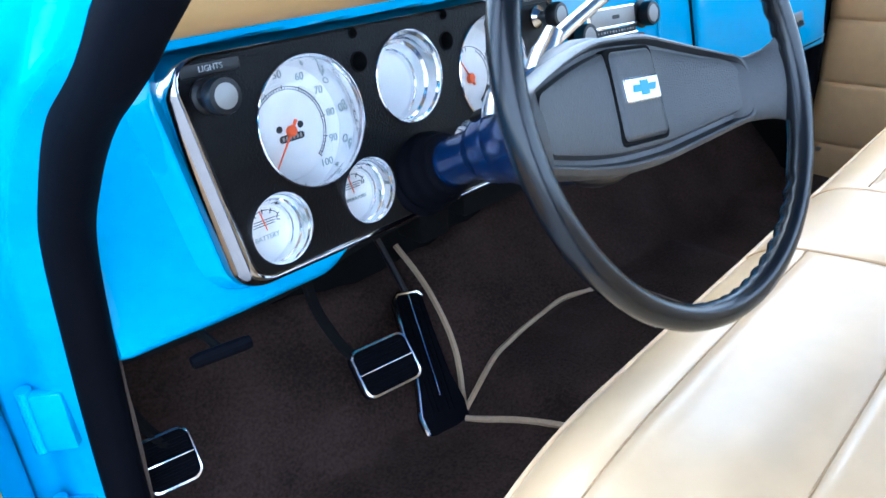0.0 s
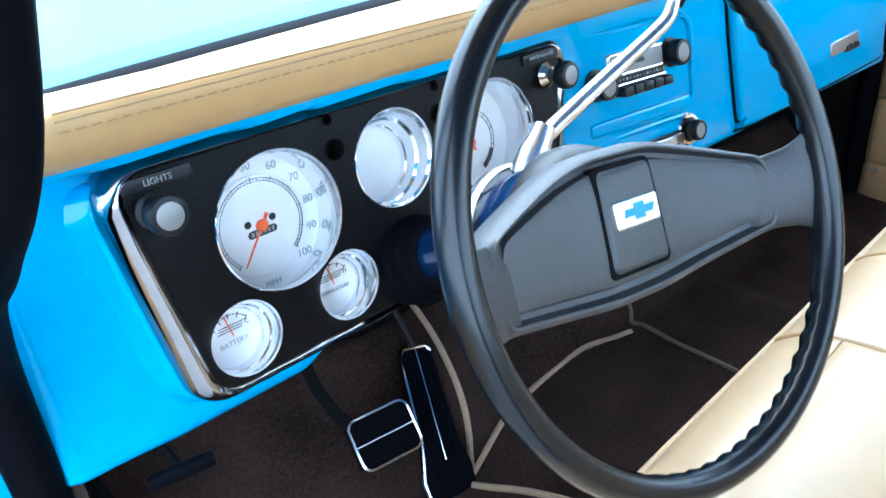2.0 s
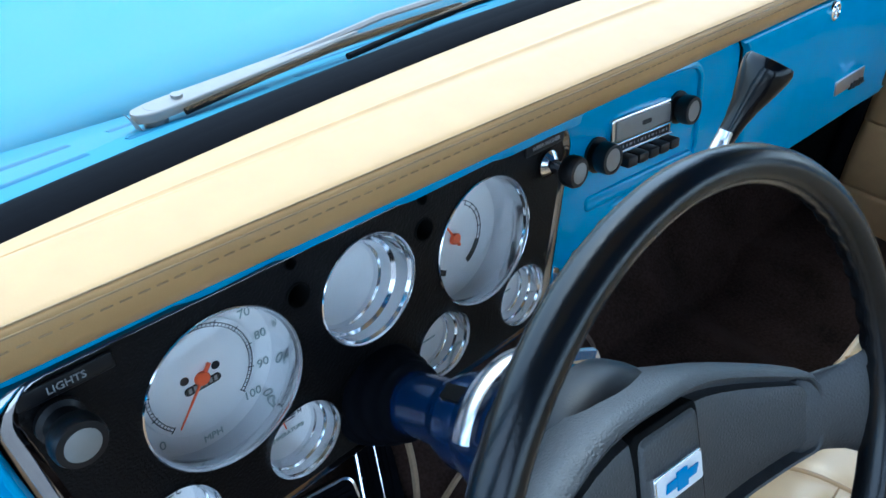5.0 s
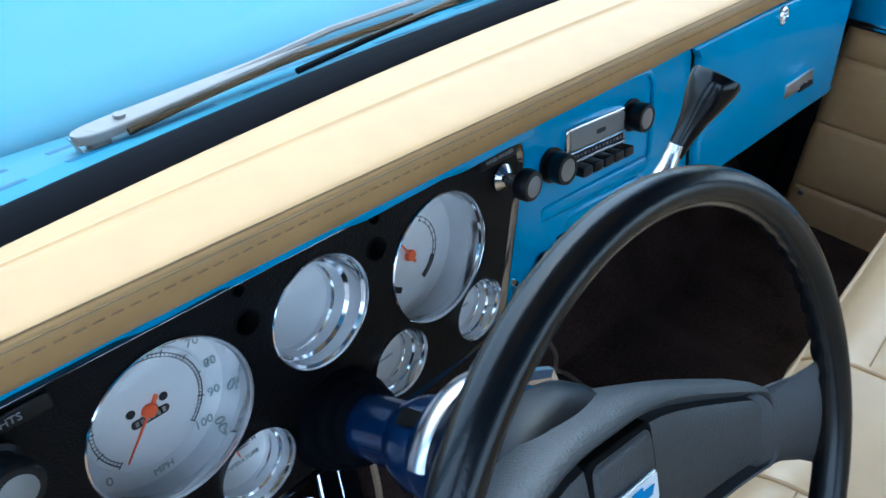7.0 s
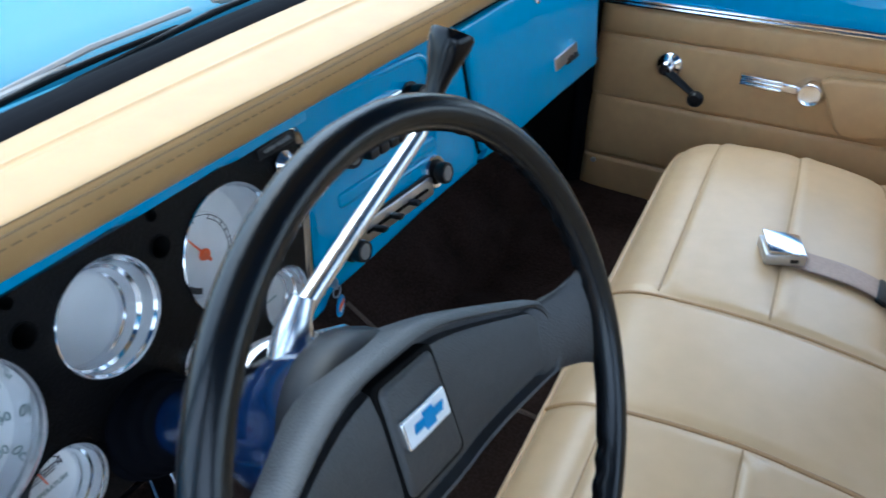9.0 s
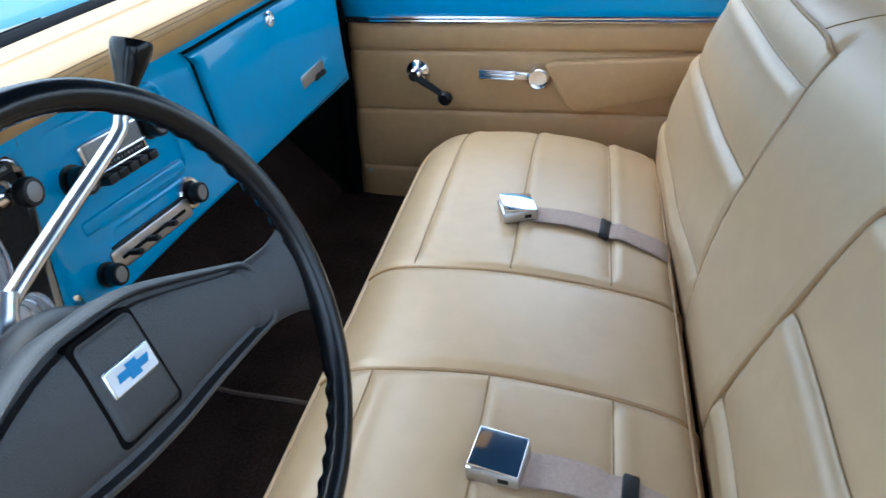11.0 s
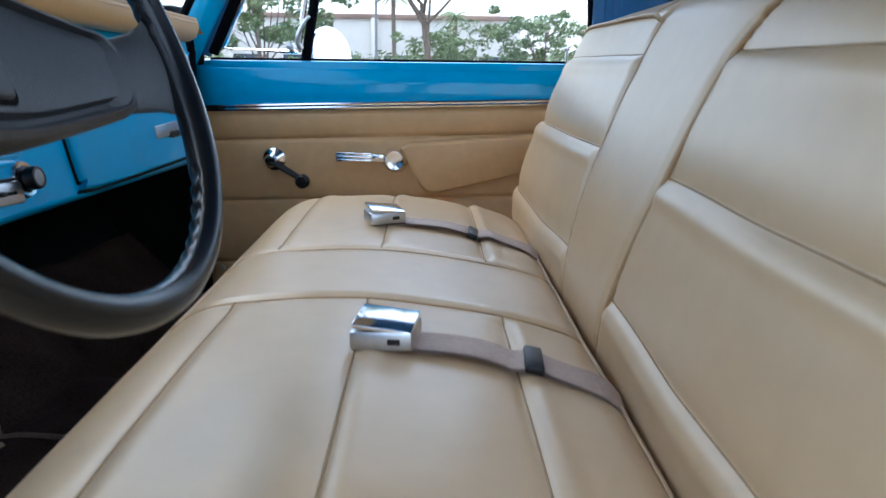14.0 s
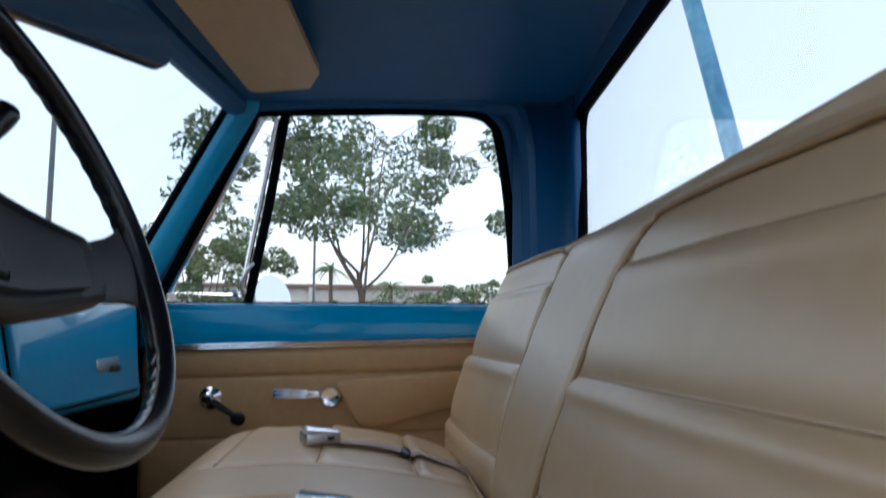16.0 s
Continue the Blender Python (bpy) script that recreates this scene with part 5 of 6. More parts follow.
def trim(u, v):
    y = lerp(0.060, -0.725, u)
    z = lerp(0.712, 1.103 + 0.034 * (0.05 - y), v)
    x = DX
    q = z - 0.037 * (0.05 - y)
    for zz in (1.044, 0.918, 0.786):
        x += 0.005 * gauss(q - zz, 0.004)
    x -= 0.004 * (abs(math.sin(math.pi * (q - 0.918) / 0.126)) if q < 1.044 else abs(math.sin(math.pi * (q - 1.044) / 0.06)))
    e = min(u, 1 - u, 1 - v) * 30
    x += 0.006 * (1 - smooth(e))
    return Vector((x, y, z + 0.0))


grid(bm, trim, 60, 150)
part("trim_panel", bm, DOORTAN, door, "tan vinyl panel with horizontal pleats", angle=70, solid=0.002)
bm = bmesh.new()
for k, dz in enumerate((0, 0.0065)):
    tube(bm, [(DX - 0.004, 0.062, 1.105 + dz), (DX - 0.004, -0.72, 1.131 + dz)], 0.0042, 8)
part("moulding", bm, CHROME, door, "double chrome moulding strip")
AR = [(-0.348, 1.036), (-0.361, 1.045), (-0.50, 1.057), (-0.66, 1.072), (-0.675, 1.061), (-0.672, 1.020), (-0.655, 1.009), (-0.50, 0.968), (-0.420, 0.947), (-0.400, 0.948), (-0.386, 0.962)]
bm = bmesh.new()
ay, az = -0.51, 0.998
prism(bm, [(y - ay, z - az) for y, z in AR], 0, 0.022, axes((DX - 0.001, ay, az), (0, 1, 0), (0, 0, 1), (-1, 0, 0)), bev=0.009)
part("arm_rest_pad", bm, DOORTAN, door, "raised tan vinyl pad", angle=60)
CK = axes((DX - 0.002, -0.086, 1.008), (0, 1, 0), (0, 0, 1), (-1, 0, 0))
bm = bmesh.new()
lathe(bm, [(0.0245, 0), (0.0250, 0.005), (0.0225, 0.009), (0.0140, 0.013), (0.0125, 0.024), (0.0135, 0.030), (0.0105, 0.034), (0, 0.035)], CK, 32)
crank = part("window_crank", bm, CHROME, door, "chrome window crank with black arm")
bm = bmesh.new()
tube(bm, [(DX - 0.030, -0.084, 1.009), (DX - 0.034, -0.115, 0.992), (DX - 0.038, -0.152, 0.971)], lambda t: 0.0085 - 0.0025 * t, 10, flat=0.6)
part("crank_arm", bm, BLACK, crank, "black crank arm")
bm = bmesh.new()
lathe(bm, [(0.0, -0.005), (0.010, -0.003), (0.0145, 0.006), (0.0145, 0.014), (0.010, 0.020), (0, 0.021)], axes((DX - 0.036, -0.153, 0.970), (0, 1, 0), (0, 0, 1), (-1, 0, 0)), 20)
part("crank_knob", bm, BLACK, crank, "round black knob")
bm = bmesh.new()
lathe(bm, [(0.0255, 0), (0.026, 0.005), (0.023, 0.012), (0.021, 0.022), (0.018, 0.026), (0.012, 0.024), (0, 0.024)], axes((DX - 0.002, -0.336, 1.012), (0, 1, 0), (0, 0, 1), (-1, 0, 0)), 28)
rbox(bm, 0.030, 0.016, 0.012, axes((DX - 0.022, -0.300, 1.017), (0, 1, 0), (0, 0, 1), (-1, 0, 0)), 0.003)
for k in range(3):
    rbox(bm, 0.070, 0.005, 0.010, axes((DX - 0.030, -0.255, 1.012 + 0.007 * k), (0, 1, 0), (0, 0, 1), (-1, 0, 0)), 0.002)
rbox(bm, 0.072, 0.020, 0.006, axes((DX - 0.026, -0.255, 1.019), (0, 1, 0), (0, 0, 1), (-1, 0, 0)), 0.002)
part("inside_handle", bm, CHROME, door, "ribbed chrome inside door handle")
bm = bmesh.new()
tube(bm, [(0.776, -0.672, 1.204), (0.776, -0.672, 1.232)], 0.0030, 8)
lathe(bm, [(0.0048, 0), (0.0058, 0.004), (0.005, 0.008), (0, 0.009)], pose(0.776, -0.672, 1.229), 12)
part("lock_knob", bm, CHROME, door, "small chrome lock knob")
bm = bmesh.new()
lathe(bm, [(0.006, 0), (0.005, 0.003), (0, 0.004)], axes((DX - 0.003, 0.035, 0.775), (0, 1, 0), (0, 0, 1), (-1, 0, 0)), 12)
part("screw", bm, STEEL, door)


def wpt(y, z):
    """A point in the leaning plane of the door glass."""
    return Vector((0.785 - 0.038 * (z - 1.206) / 0.39, y, z))


OPEN = spline([wpt(0.040, 1.218), wpt(-0.165, 1.612)], 6) + spline([wpt(-0.215, 1.618), wpt(-0.45, 1.622), wpt(-0.61, 1.620), wpt(-0.668, 1.600), wpt(-0.690, 1.55), wpt(-0.712, 1.40), wpt(-0.725, 1.212)], 5)
bm = bmesh.new()
tube(bm, OPEN, 0.012, 8)
part("window_frame", bm, RUBBER, door, "black rubber window channel", angle=60)
bm = bmesh.new()
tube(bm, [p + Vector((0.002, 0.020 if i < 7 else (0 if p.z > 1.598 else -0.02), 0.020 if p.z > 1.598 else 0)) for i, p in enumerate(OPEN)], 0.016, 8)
part("upper_frame", bm, SHADEBLUE, door, "blue painted upper door frame", angle=60)
bm = bmesh.new()
tube(bm, [wpt(0.045, 1.205), wpt(-0.73, 1.205)], 0.0045, 8)
part("sill_seal", bm, RUBBER, door, "black rubber sill seal")
bm = bmesh.new()
tube(bm, [wpt(-0.150, 1.206), wpt(-0.190, 1.40), wpt(-0.228, 1.617)], 0.0125, 8, flat=0.7)
part("division_bar", bm, RUBBER, door, "black division bar")
bm = bmesh.new()
tube(bm, [wpt(-0.135, 1.222), wpt(-0.210, 1.602), wpt(-0.178, 1.600), wpt(0.018, 1.228), wpt(-0.135, 1.222)], 0.0055, 6)
part("vent_frame", bm, CHROME, door, "slim bright vent window frame")
bm = bmesh.new()
tube(bm, spline([wpt(-0.145, 1.228) + Vector((-0.012, 0, 0)), wpt(-0.140, 1.245) + Vector((-0.02, 0, 0)), wpt(-0.152, 1.275) + Vector((-0.018, 0, 0)), wpt(-0.165, 1.29) + Vector((-0.012, 0, 0))], 4), lambda t: 0.006 - 0.003 * t, 8)
lathe(bm, [(0.007, 0), (0.007, 0.012), (0, 0.014)], axes(wpt(-0.122, 1.232), (0, 1, 0), (0, 0, 1), (-1, 0, 0)), 12)
part("vent_latch", bm, STEEL, door, "grey metal vent window latch")
bm = bmesh.new()
vs = [bm.verts.new(p) for p in OPEN]
bm.faces.new(vs)
g = part("pane", bm, GLASS, door, "clear side glass")
g.visible_shadow = False

door.location += Vector((0, -0.008, -0.006))
om = thing("door_mirror", (0.92, -0.14, 1.2), "round-topped silver outside mirror on the passenger door", "mirror")
MM = pose(0.93, -0.18, 1.215, 76, 0, -45)
bm = bmesh.new()
prism(bm, [(0.052 * math.cos(t), 0.060 * math.sin(t)) for t in np.linspace(0, 2 * math.pi, 32, endpoint=False)], -0.008, 0.004, MM, bev=0.003)
part("housing", bm, CHROME, om, "chrome housing")
bm = bmesh.new()
prism(bm, [(0.048 * math.cos(t), 0.056 * math.sin(t)) for t in np.linspace(0, 2 * math.pi, 32, endpoint=False)], 0.004, 0.0055, MM)
part("mirror_face", bm, MIRROR, om, "mirror glass")
bm = bmesh.new()
tube(bm, [(0.935, -0.17, 1.17), (0.92, -0.165, 1.14), (0.84, -0.16, 1.12)], 0.007, 8)
part("arm", bm, CHROME, om)

# ---- driver door, open ----
dd = thing("driver_door", (-0.90, 0.05, 0.6), "wide open blue truck door with tan trim panel", "door")
DM = axes((-0.806, 0.044, 0.0), Vector((-0.75, -0.66, 0)).normalized(), (0, 0, 1), Vector((0.66, -0.75, 0)).normalized())
bm = bmesh.new()
rbox(bm, 0.95, 0.62, 0.10, DM @ pose(0.475, 0.895, -0.06), 0.015)
part("door_shell", bm, BLUE, dd, "blue painted door shell")
bm = bmesh.new()
rbox(bm, 0.87, 0.40, 0.014, DM @ pose(0.485, 0.885, -0.004), 0.006)
part("trim_panel", bm, DOORTAN, dd, "tan vinyl trim panel")
bm = bmesh.new()
tube(bm, [DM @ Vector(p) for p in ((0.03, 1.2, -0.06), (0.26, 1.58, -0.06), (0.85, 1.6, -0.06), (0.93, 1.2, -0.06))], 0.016, 8)
part("upper_frame", bm, BLUE, dd)
bm = bmesh.new()
rbox(bm, 0.10, 0.10, 0.95, pose(-0.835, 0.155, 0.83), 0.012)
rbox(bm, 0.05, 0.04, 0.06, pose(-0.815, 0.095, 1.02), 0.006)
rbox(bm, 0.05, 0.04, 0.06, pose(-0.815, 0.095, 0.86), 0.006)
rbox(bm, 0.03, 0.05, 0.74, pose(-0.785, 0.10, 0.93), 0.008)
single("hinge_pillar_left", bm, BLUE, "blue painted door hinge pillar with hinges", "pillar", "structure")
# right pillar blackened: its shade is put into the colour, the left stays blue
bm = bmesh.new()
rbox(bm, 0.10, 0.10, 0.95, pose(0.835, 0.155, 0.83), 0.012)
single("hinge_pillar_right", bm, DARK, "dark door hinge pillar in shade", "pillar", "structure")

# black plate closing the gap, with shade put into its colour
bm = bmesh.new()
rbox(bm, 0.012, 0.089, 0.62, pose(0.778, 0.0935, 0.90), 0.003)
single("door_jamb_right", bm, DARK, "jamb before the passenger door, blackened to stand for shade", "jamb", "structure")

# ---- sun visors and mirror ----
for s in (1, -1):
    vz = thing("sun_visor", (0.42 * s, -0.26, 1.60), "tan vinyl sun visor folded up below the roof", "sun visor", group="sun visors")
    bm = bmesh.new()
    prism(bm, [(x * s, y) for x, y in rpoly([(0.20, -0.168), (0.20, -0.332), (0.53, -0.337), (0.622, -0.305), (0.655, -0.180)], 0.018)][::s], -0.009, 0.009, pose(0, 0, 1.632), bev=0.006)
    part("visor_board", bm, DOORTAN, vz)
    bm = bmesh.new()
    tube(bm, [(0.18 * s, -0.172, 1.638), (0.68 * s, -0.182, 1.638)], 0.004, 8)
    part("hinge_rod", bm, CHROME, vz)
rm = thing("rear_view_mirror", (0.0, -0.16, 1.55), "dark wide rear view mirror hanging from the header", "mirror")
MM = pose(0.010, -0.134, 1.512, 84, 0, -31)
# navy housing: the blue roof's reflection is put into its colour
bm = bmesh.new()
prism(bm, rrect(0.25, 0.062, 0.02, 5), -0.014, 0.003, MM, bev=0.003)
part("housing", bm, NAVY, rm, "housing coloured navy as if mirroring the roof")
bm = bmesh.new()
prism(bm, rrect(0.243, 0.056, 0.018, 5), 0.003, 0.0045, MM)
part("mirror_face", bm, MIRROR, rm, "mirror glass")
bm = bmesh.new()
tube(bm, [(0.0, -0.125, 1.53), (0.0, -0.10, 1.57), (0.0, -0.085, 1.605)], 0.006, 8)
part("stem", bm, CHROME, rm)

# ---- front of the truck ----
bm = bmesh.new()


def cowl(u, v):
    x = lerp(-0.80, 0.80, u)
    y0 = ws_base(x, 0.018).y
    return Vector((x, lerp(y0, 0.308 + 0.04 * x - 0.03 * x * x, v), lerp(1.268, 1.215, min(1, v * 1.15) ** 0.9)))


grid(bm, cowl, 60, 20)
single("cowl", bm, SHEENBLUE, "blue painted cowl below the windshield, sky sheen in its colour", "cowl", "structure", solid=0.004)
slots = thing("cowl_vent", (0, 0.2, 1.25), "row of slots on the blue cowl, drawn as shadow-coloured strips", "vent")
# flat strips laid on the cowl; the openings' shadow is their colour
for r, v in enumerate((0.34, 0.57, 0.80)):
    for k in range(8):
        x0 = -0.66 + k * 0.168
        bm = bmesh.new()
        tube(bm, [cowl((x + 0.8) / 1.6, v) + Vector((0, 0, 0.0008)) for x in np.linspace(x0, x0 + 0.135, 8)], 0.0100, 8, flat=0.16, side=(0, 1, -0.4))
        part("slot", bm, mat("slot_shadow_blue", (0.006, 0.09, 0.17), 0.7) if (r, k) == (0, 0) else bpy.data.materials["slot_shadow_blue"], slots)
hood = thing("hood", (0, 0.8, 1.1), "smooth blue painted hood of the pickup, sky sheen in its colour", "hood")
bm = bmesh.new()


def hood_pt(u, v):
    x = lerp(-0.72, 0.72, u)
    r = min(1.0, v / 0.06)
    y = lerp(0.288 + 0.04 * x - 0.02 * x * x, 1.45, v)
    z = 1.238 - 0.03 * v - 0.02 * abs(x / 0.72) ** 3 - 0.10 * max(0, (v - 0.9) / 0.1) ** 2 - 0.022 * (1 - math.sqrt(max(0.0, 1 - (1 - r) ** 2)))
    return Vector((x, y, z))


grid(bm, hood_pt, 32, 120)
part("hood_panel", bm, SHEENBLUE, hood, angle=60, solid=0.006)
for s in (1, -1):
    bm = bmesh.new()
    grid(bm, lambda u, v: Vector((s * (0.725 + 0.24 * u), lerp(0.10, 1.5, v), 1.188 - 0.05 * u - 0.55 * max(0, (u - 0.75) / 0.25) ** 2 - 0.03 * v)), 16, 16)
    single("fender_" + ("right" if s > 0 else "left"), bm, SHEENBLUE, "light blue painted front fender", "fender", "structure", angle=60, solid=0.004)


def wiper(px, py, pz, tip, blade_a, blade_b, label):
    w = thing("windshield_wiper", (px, py, pz), label, "wiper", group="windshield wipers")
    P, T = Vector((px, py, pz)), Vector(tip)
    d = (T - P).normalized()
    side = Vector((-d.y, d.x, 0)).normalized()
    bm = bmesh.new()
    M = axes(P, d, side, d.cross(side))
    lathe(bm, [(0.010, -0.02), (0.010, 0.0), (0.008, 0.003), (0, 0.003)], Matrix.Translation(P), 20)
    ln = (T - P).length
    prism(bm, [(p.x, p.y) for p in spline([(-0.016, -0.007, 0), (0.0, -0.0115, 0), (0.04, -0.0115, 0), (0.12, -0.009, 0), (0.215, -0.005, 0), (0.217, 0.0, 0), (0.215, 0.005, 0), (0.12, 0.008, 0), (0.03, 0.0105, 0), (0.0, 0.0105, 0), (-0.016, 0.007, 0), (-0.020, 0.0, 0)], 4, closed=True)], -0.005, 0.003, M, bev=0.0025)
    grid(bm, lambda u, v: M @ Vector((-0.019 + 0.008 * math.sin(u * 1.5) - 0.004, lerp(-0.0085, 0.0085, v), 0.002 - 0.020 * u)), 6, 4)
    lathe(bm, [(0.005, 0.003), (0.005, 0.006), (0, 0.0065)], M @ pose(0.022, 0, 0), 12)
    tube(bm, [P + d * 0.11, P + d * (0.11 + (ln - 0.11) * 0.5) + Vector((0, 0, 0.006)), T], 0.0035, 6, flat=0.5)
    part("arm", bm, GREYMETAL, w, "dull grey metal arm")
    bm = bmesh.new()
    A, B = Vector(blade_a), Vector(blade_b)
    tube(bm, [A.lerp(B, t) + Vector((0, 0, 0.006 * math.sin(math.pi * t))) for t in np.linspace(0, 1, 10)], 0.0032, 8)
    part("blade", bm, DARK, w, "black rubber blade")
    bm = bmesh.new()
    tube(bm, [A.lerp(B, 0.15) + Vector((0, 0, 0.004)), A.lerp(B, 0.5) + Vector((0, 0.002, 0.009)), A.lerp(B, 0.85) + Vector((0, 0, 0.004))], 0.0018, 8)
    part("blade_bridge", bm, DARKMETAL, w, "dark metal blade bridge")
    return w


wiper(-0.460, 0.211, 1.244, (-0.060, 0.254, 1.256), (-0.440, 0.196, 1.242), (-0.10, 0.232, 1.250), "grey metal wiper resting above the cowl before the driver")
wiper(0.20, 0.270, 1.240, (-0.03, 0.250, 1.258), (-0.274, 0.200, 1.246), (0.16, 0.244, 1.252), "black bladed wiper resting above the cowl centre")

# ---- outdoors ----
ASPHALT = mat("asphalt", (0.17, 0.166, 0.162), 0.9, var=0.12, scale=0.6, bump=0.5, bscale=60, dist=0.01, spec=0.2)
KERB = mat("kerb_concrete", (0.25, 0.243, 0.23), 0.85, var=0.1, scale=5, bump=0.3, bscale=40, dist=0.005)
LEAF = mat("leaf_green", (0.15, 0.20, 0.085), 0.6, var=0.3, scale=3)
LEAF2 = mat("bush_green", (0.19, 0.27, 0.06), 0.6, var=0.3, scale=5)
BARK = mat("bark", (0.16, 0.12, 0.09), 0.9, var=0.25, scale=8, bump=0.8, bscale=40, dist=0.01)
FENCE = mat("rust_red_fence", (0.36, 0.13, 0.10), 0.8, var=0.15, scale=2, bump=0.3, bscale=20, dist=0.01)
STUCCO = mat("beige_stucco", (0.55, 0.47, 0.36), 0.9, var=0.08, scale=1.0, bump=0.4, bscale=30, dist=0.01)
STUCCO2 = mat("pale_stucco", (0.68, 0.63, 0.56), 0.9, var=0.08, scale=1.0, bump=0.4, bscale=30, dist=0.01)
ROOFTILE = mat("roof_tile", (0.30, 0.20, 0.15), 0.85, var=0.2, scale=3)
WINDOWDARK = mat("dark_pane", (0.03, 0.04, 0.05), 0.08, var=0.1)
CARGREY = mat("grey_car_paint", (0.055, 0.06, 0.075), 0.22, var=0.05, coat=0.6, metal=0.3)
CARWHITE = mat("white_car_paint", (0.7, 0.7, 0.7), 0.3, var=0.03, coat=0.5)
CARBLUE = mat("blue_car_paint", (0.02, 0.10, 0.35), 0.3, var=0.03, coat=0.5)
TYRE = mat("tyre_rubber", (0.02, 0.02, 0.02), 0.8, var=0.1)
POLEBLUE = mat("blue_pole_paint", (0.10, 0.36, 0.60), 0.5, var=0.25, scale=2.5, col2=(0.24, 0.55, 0.74))
HILL = mat("distant_scrub", (0.16, 0.17, 0.12), 0.95, var=0.2, scale=0.05)


def cubic(u):
    return math.copysign(abs(2 * u - 1) ** 3, 2 * u - 1) * 2500


def land(x):
    """The lot falls gently away beyond the passenger side."""
    return -0.58 * smooth((x - 6) / 12)


bm = bmesh.new()
grid(bm, lambda u, v: Vector((cubic(u), cubic(v), land(cubic(u)))), 161, 81)
single("ground", bm, ASPHALT, "sun-bleached grey asphalt parking lot reaching the horizon", "ground", "structure")


def island(x, y, w, h, turn=0):
    bm = bmesh.new()
    prism(bm, rrect(w, h, min(w, h) * 0.3, 6), 0, 0.15, pose(x, y, 0, 0, 0, turn), bev=0.03)
    single("kerb_island", bm, KERB, "low concrete kerb round a planting bed", "kerb", "structure")


island(11.6, 0.2, 2.0, 7.0)
for k in range(6):
    bm = bmesh.new()
    rbox(bm, 4.6, 0.10, 0.008, pose(8.0, 6.2 - k * 2.8, 0.004), 0)
    single("parking_line", bm, CARWHITE, "white painted parking bay line on asphalt", "road marking", group="bay lines")


def leaf_cloud(bm, blobs, n, size, rng):
    """Small bent leaves scattered through a set of blobs (centre, radius)."""
    for _ in range(n):
        c, r = rng.choice(blobs)
        while True:
            q = Vector((rng.uniform(-1, 1), rng.uniform(-1, 1), rng.uniform(-1, 1)))
            if q.length < 1:
                break
        q *= q.length ** -0.35 if q.length > 0.05 else 1
        p = Vector(c) + Vector((q.x * r[0], q.y * r[1], q.z * r[2]))
        M = Matrix.Translation(p) @ Euler((rng.uniform(0, 6.3), rng.uniform(0, 6.3), rng.uniform(0, 6.3))).to_matrix().to_4x4()
        s = size * rng.uniform(0.6, 1.3)
        a, b, d, e = (bm.verts.new(M @ Vector(v)) for v in ((0, -s, 0), (s * 0.35, 0, s * 0.12), (0, s, 0), (-s * 0.35, 0, s * 0.12)))
        bm.faces.new((a, b, d))
        bm.faces.new((a, d, e))


def tree(x, y, h, spread, seed, n=5000, leaf=0.09, trunk_r=0.10, fork=0.42, low=0.5, label="leafy green shade tree with forked brown trunk"):
    """Trunk, forking limbs with twigs, and leaf clumps round the twigs' ends."""
    rng = random.Random(seed)
    t = thing("tree", (x, y, 0), label, "tree", group="trees round the lot")
    bm = bmesh.new()
    top = Vector((x + 0.06, y + 0.10, h * fork))
    tube(bm, spline([(x, y, 0), (x - 0.05, y - 0.04, h * fork * 0.5), top], 4), lambda k: trunk_r * (1 - 0.45 * k), 8)
    blobs = []
    for k in range(7):
        a = k * 2.4 + rng.uniform(-0.3, 0.3)
        rr = spread * rng.uniform(0.25, 0.62)
        end = Vector((x + rr * math.cos(a), y + rr * math.sin(a), h * rng.uniform(0.66, 0.9)))
        start = Vector((x, y, h * fork * 0.8)).lerp(top, k / 6)
        knee = start.lerp(end, 0.35) + Vector((0.10 * math.cos(a), 0.10 * math.sin(a), -0.02 * h))
        limb = spline([start, knee, start.lerp(end, 0.7) + Vector((rng.uniform(-.15, .15), rng.uniform(-.15, .15), 0.06 * h)), end], 4)
        tube(bm, limb, lambda q: trunk_r * 0.36 * (1 - 0.8 * q), 6)
        for j in range(6):
            s = limb[4 + int(j * (len(limb) - 5) / 5)]
            o = Vector((math.cos(a) + rng.uniform(-1.1, 1.1), math.sin(a) + rng.uniform(-1.1, 1.1), rng.uniform(-0.35, 0.5))) * spread * 0.36
            e2 = s + o
            e2.z = max(e2.z, h * low)
            tube(bm, spline([s, s.lerp(e2, 0.5) + Vector((0, 0, 0.12)), e2], 3), lambda q: trunk_r * 0.13 * (1 - 0.7 * q), 5)
            w = spread * rng.uniform(0.10, 0.21)
            blobs.append((e2, (w, w, w * rng.uniform(0.6, 0.95))))
    part("trunk", bm, BARK, t, "brown forked trunk")
    bm = bmesh.new()
    leaf_cloud(bm, blobs, n, leaf, rng)
    part("crown", bm, LEAF, t, "loose green crown", angle=180)


def bush(x, y, h, w, seed, n=1800, material=None, leaf=0.05):
    rng = random.Random(seed)
    t = thing("bush", (x, y, 0), "rounded bright green shrub in a planting bed", "bush", group="shrubs in planting beds")
    bm = bmesh.new()
    for k in range(5):
        a = k * 1.3
        tube(bm, [(x, y, 0.1), (x + 0.2 * w * math.cos(a), y + 0.2 * w * math.sin(a), h * 0.6)], 0.012, 5)
    part("stems", bm, BARK, t)
    bm = bmesh.new()
    leaf_cloud(bm, [((x + rng.uniform(-.25, .25) * w, y + rng.uniform(-.25, .25) * w, 0.15 + h * rng.uniform(0.3, 0.7)), (w * 0.28, w * 0.28, h * 0.34)) for _ in range(7)], n, leaf, rng)
    part("foliage", bm, material or LEAF2, t, angle=180)


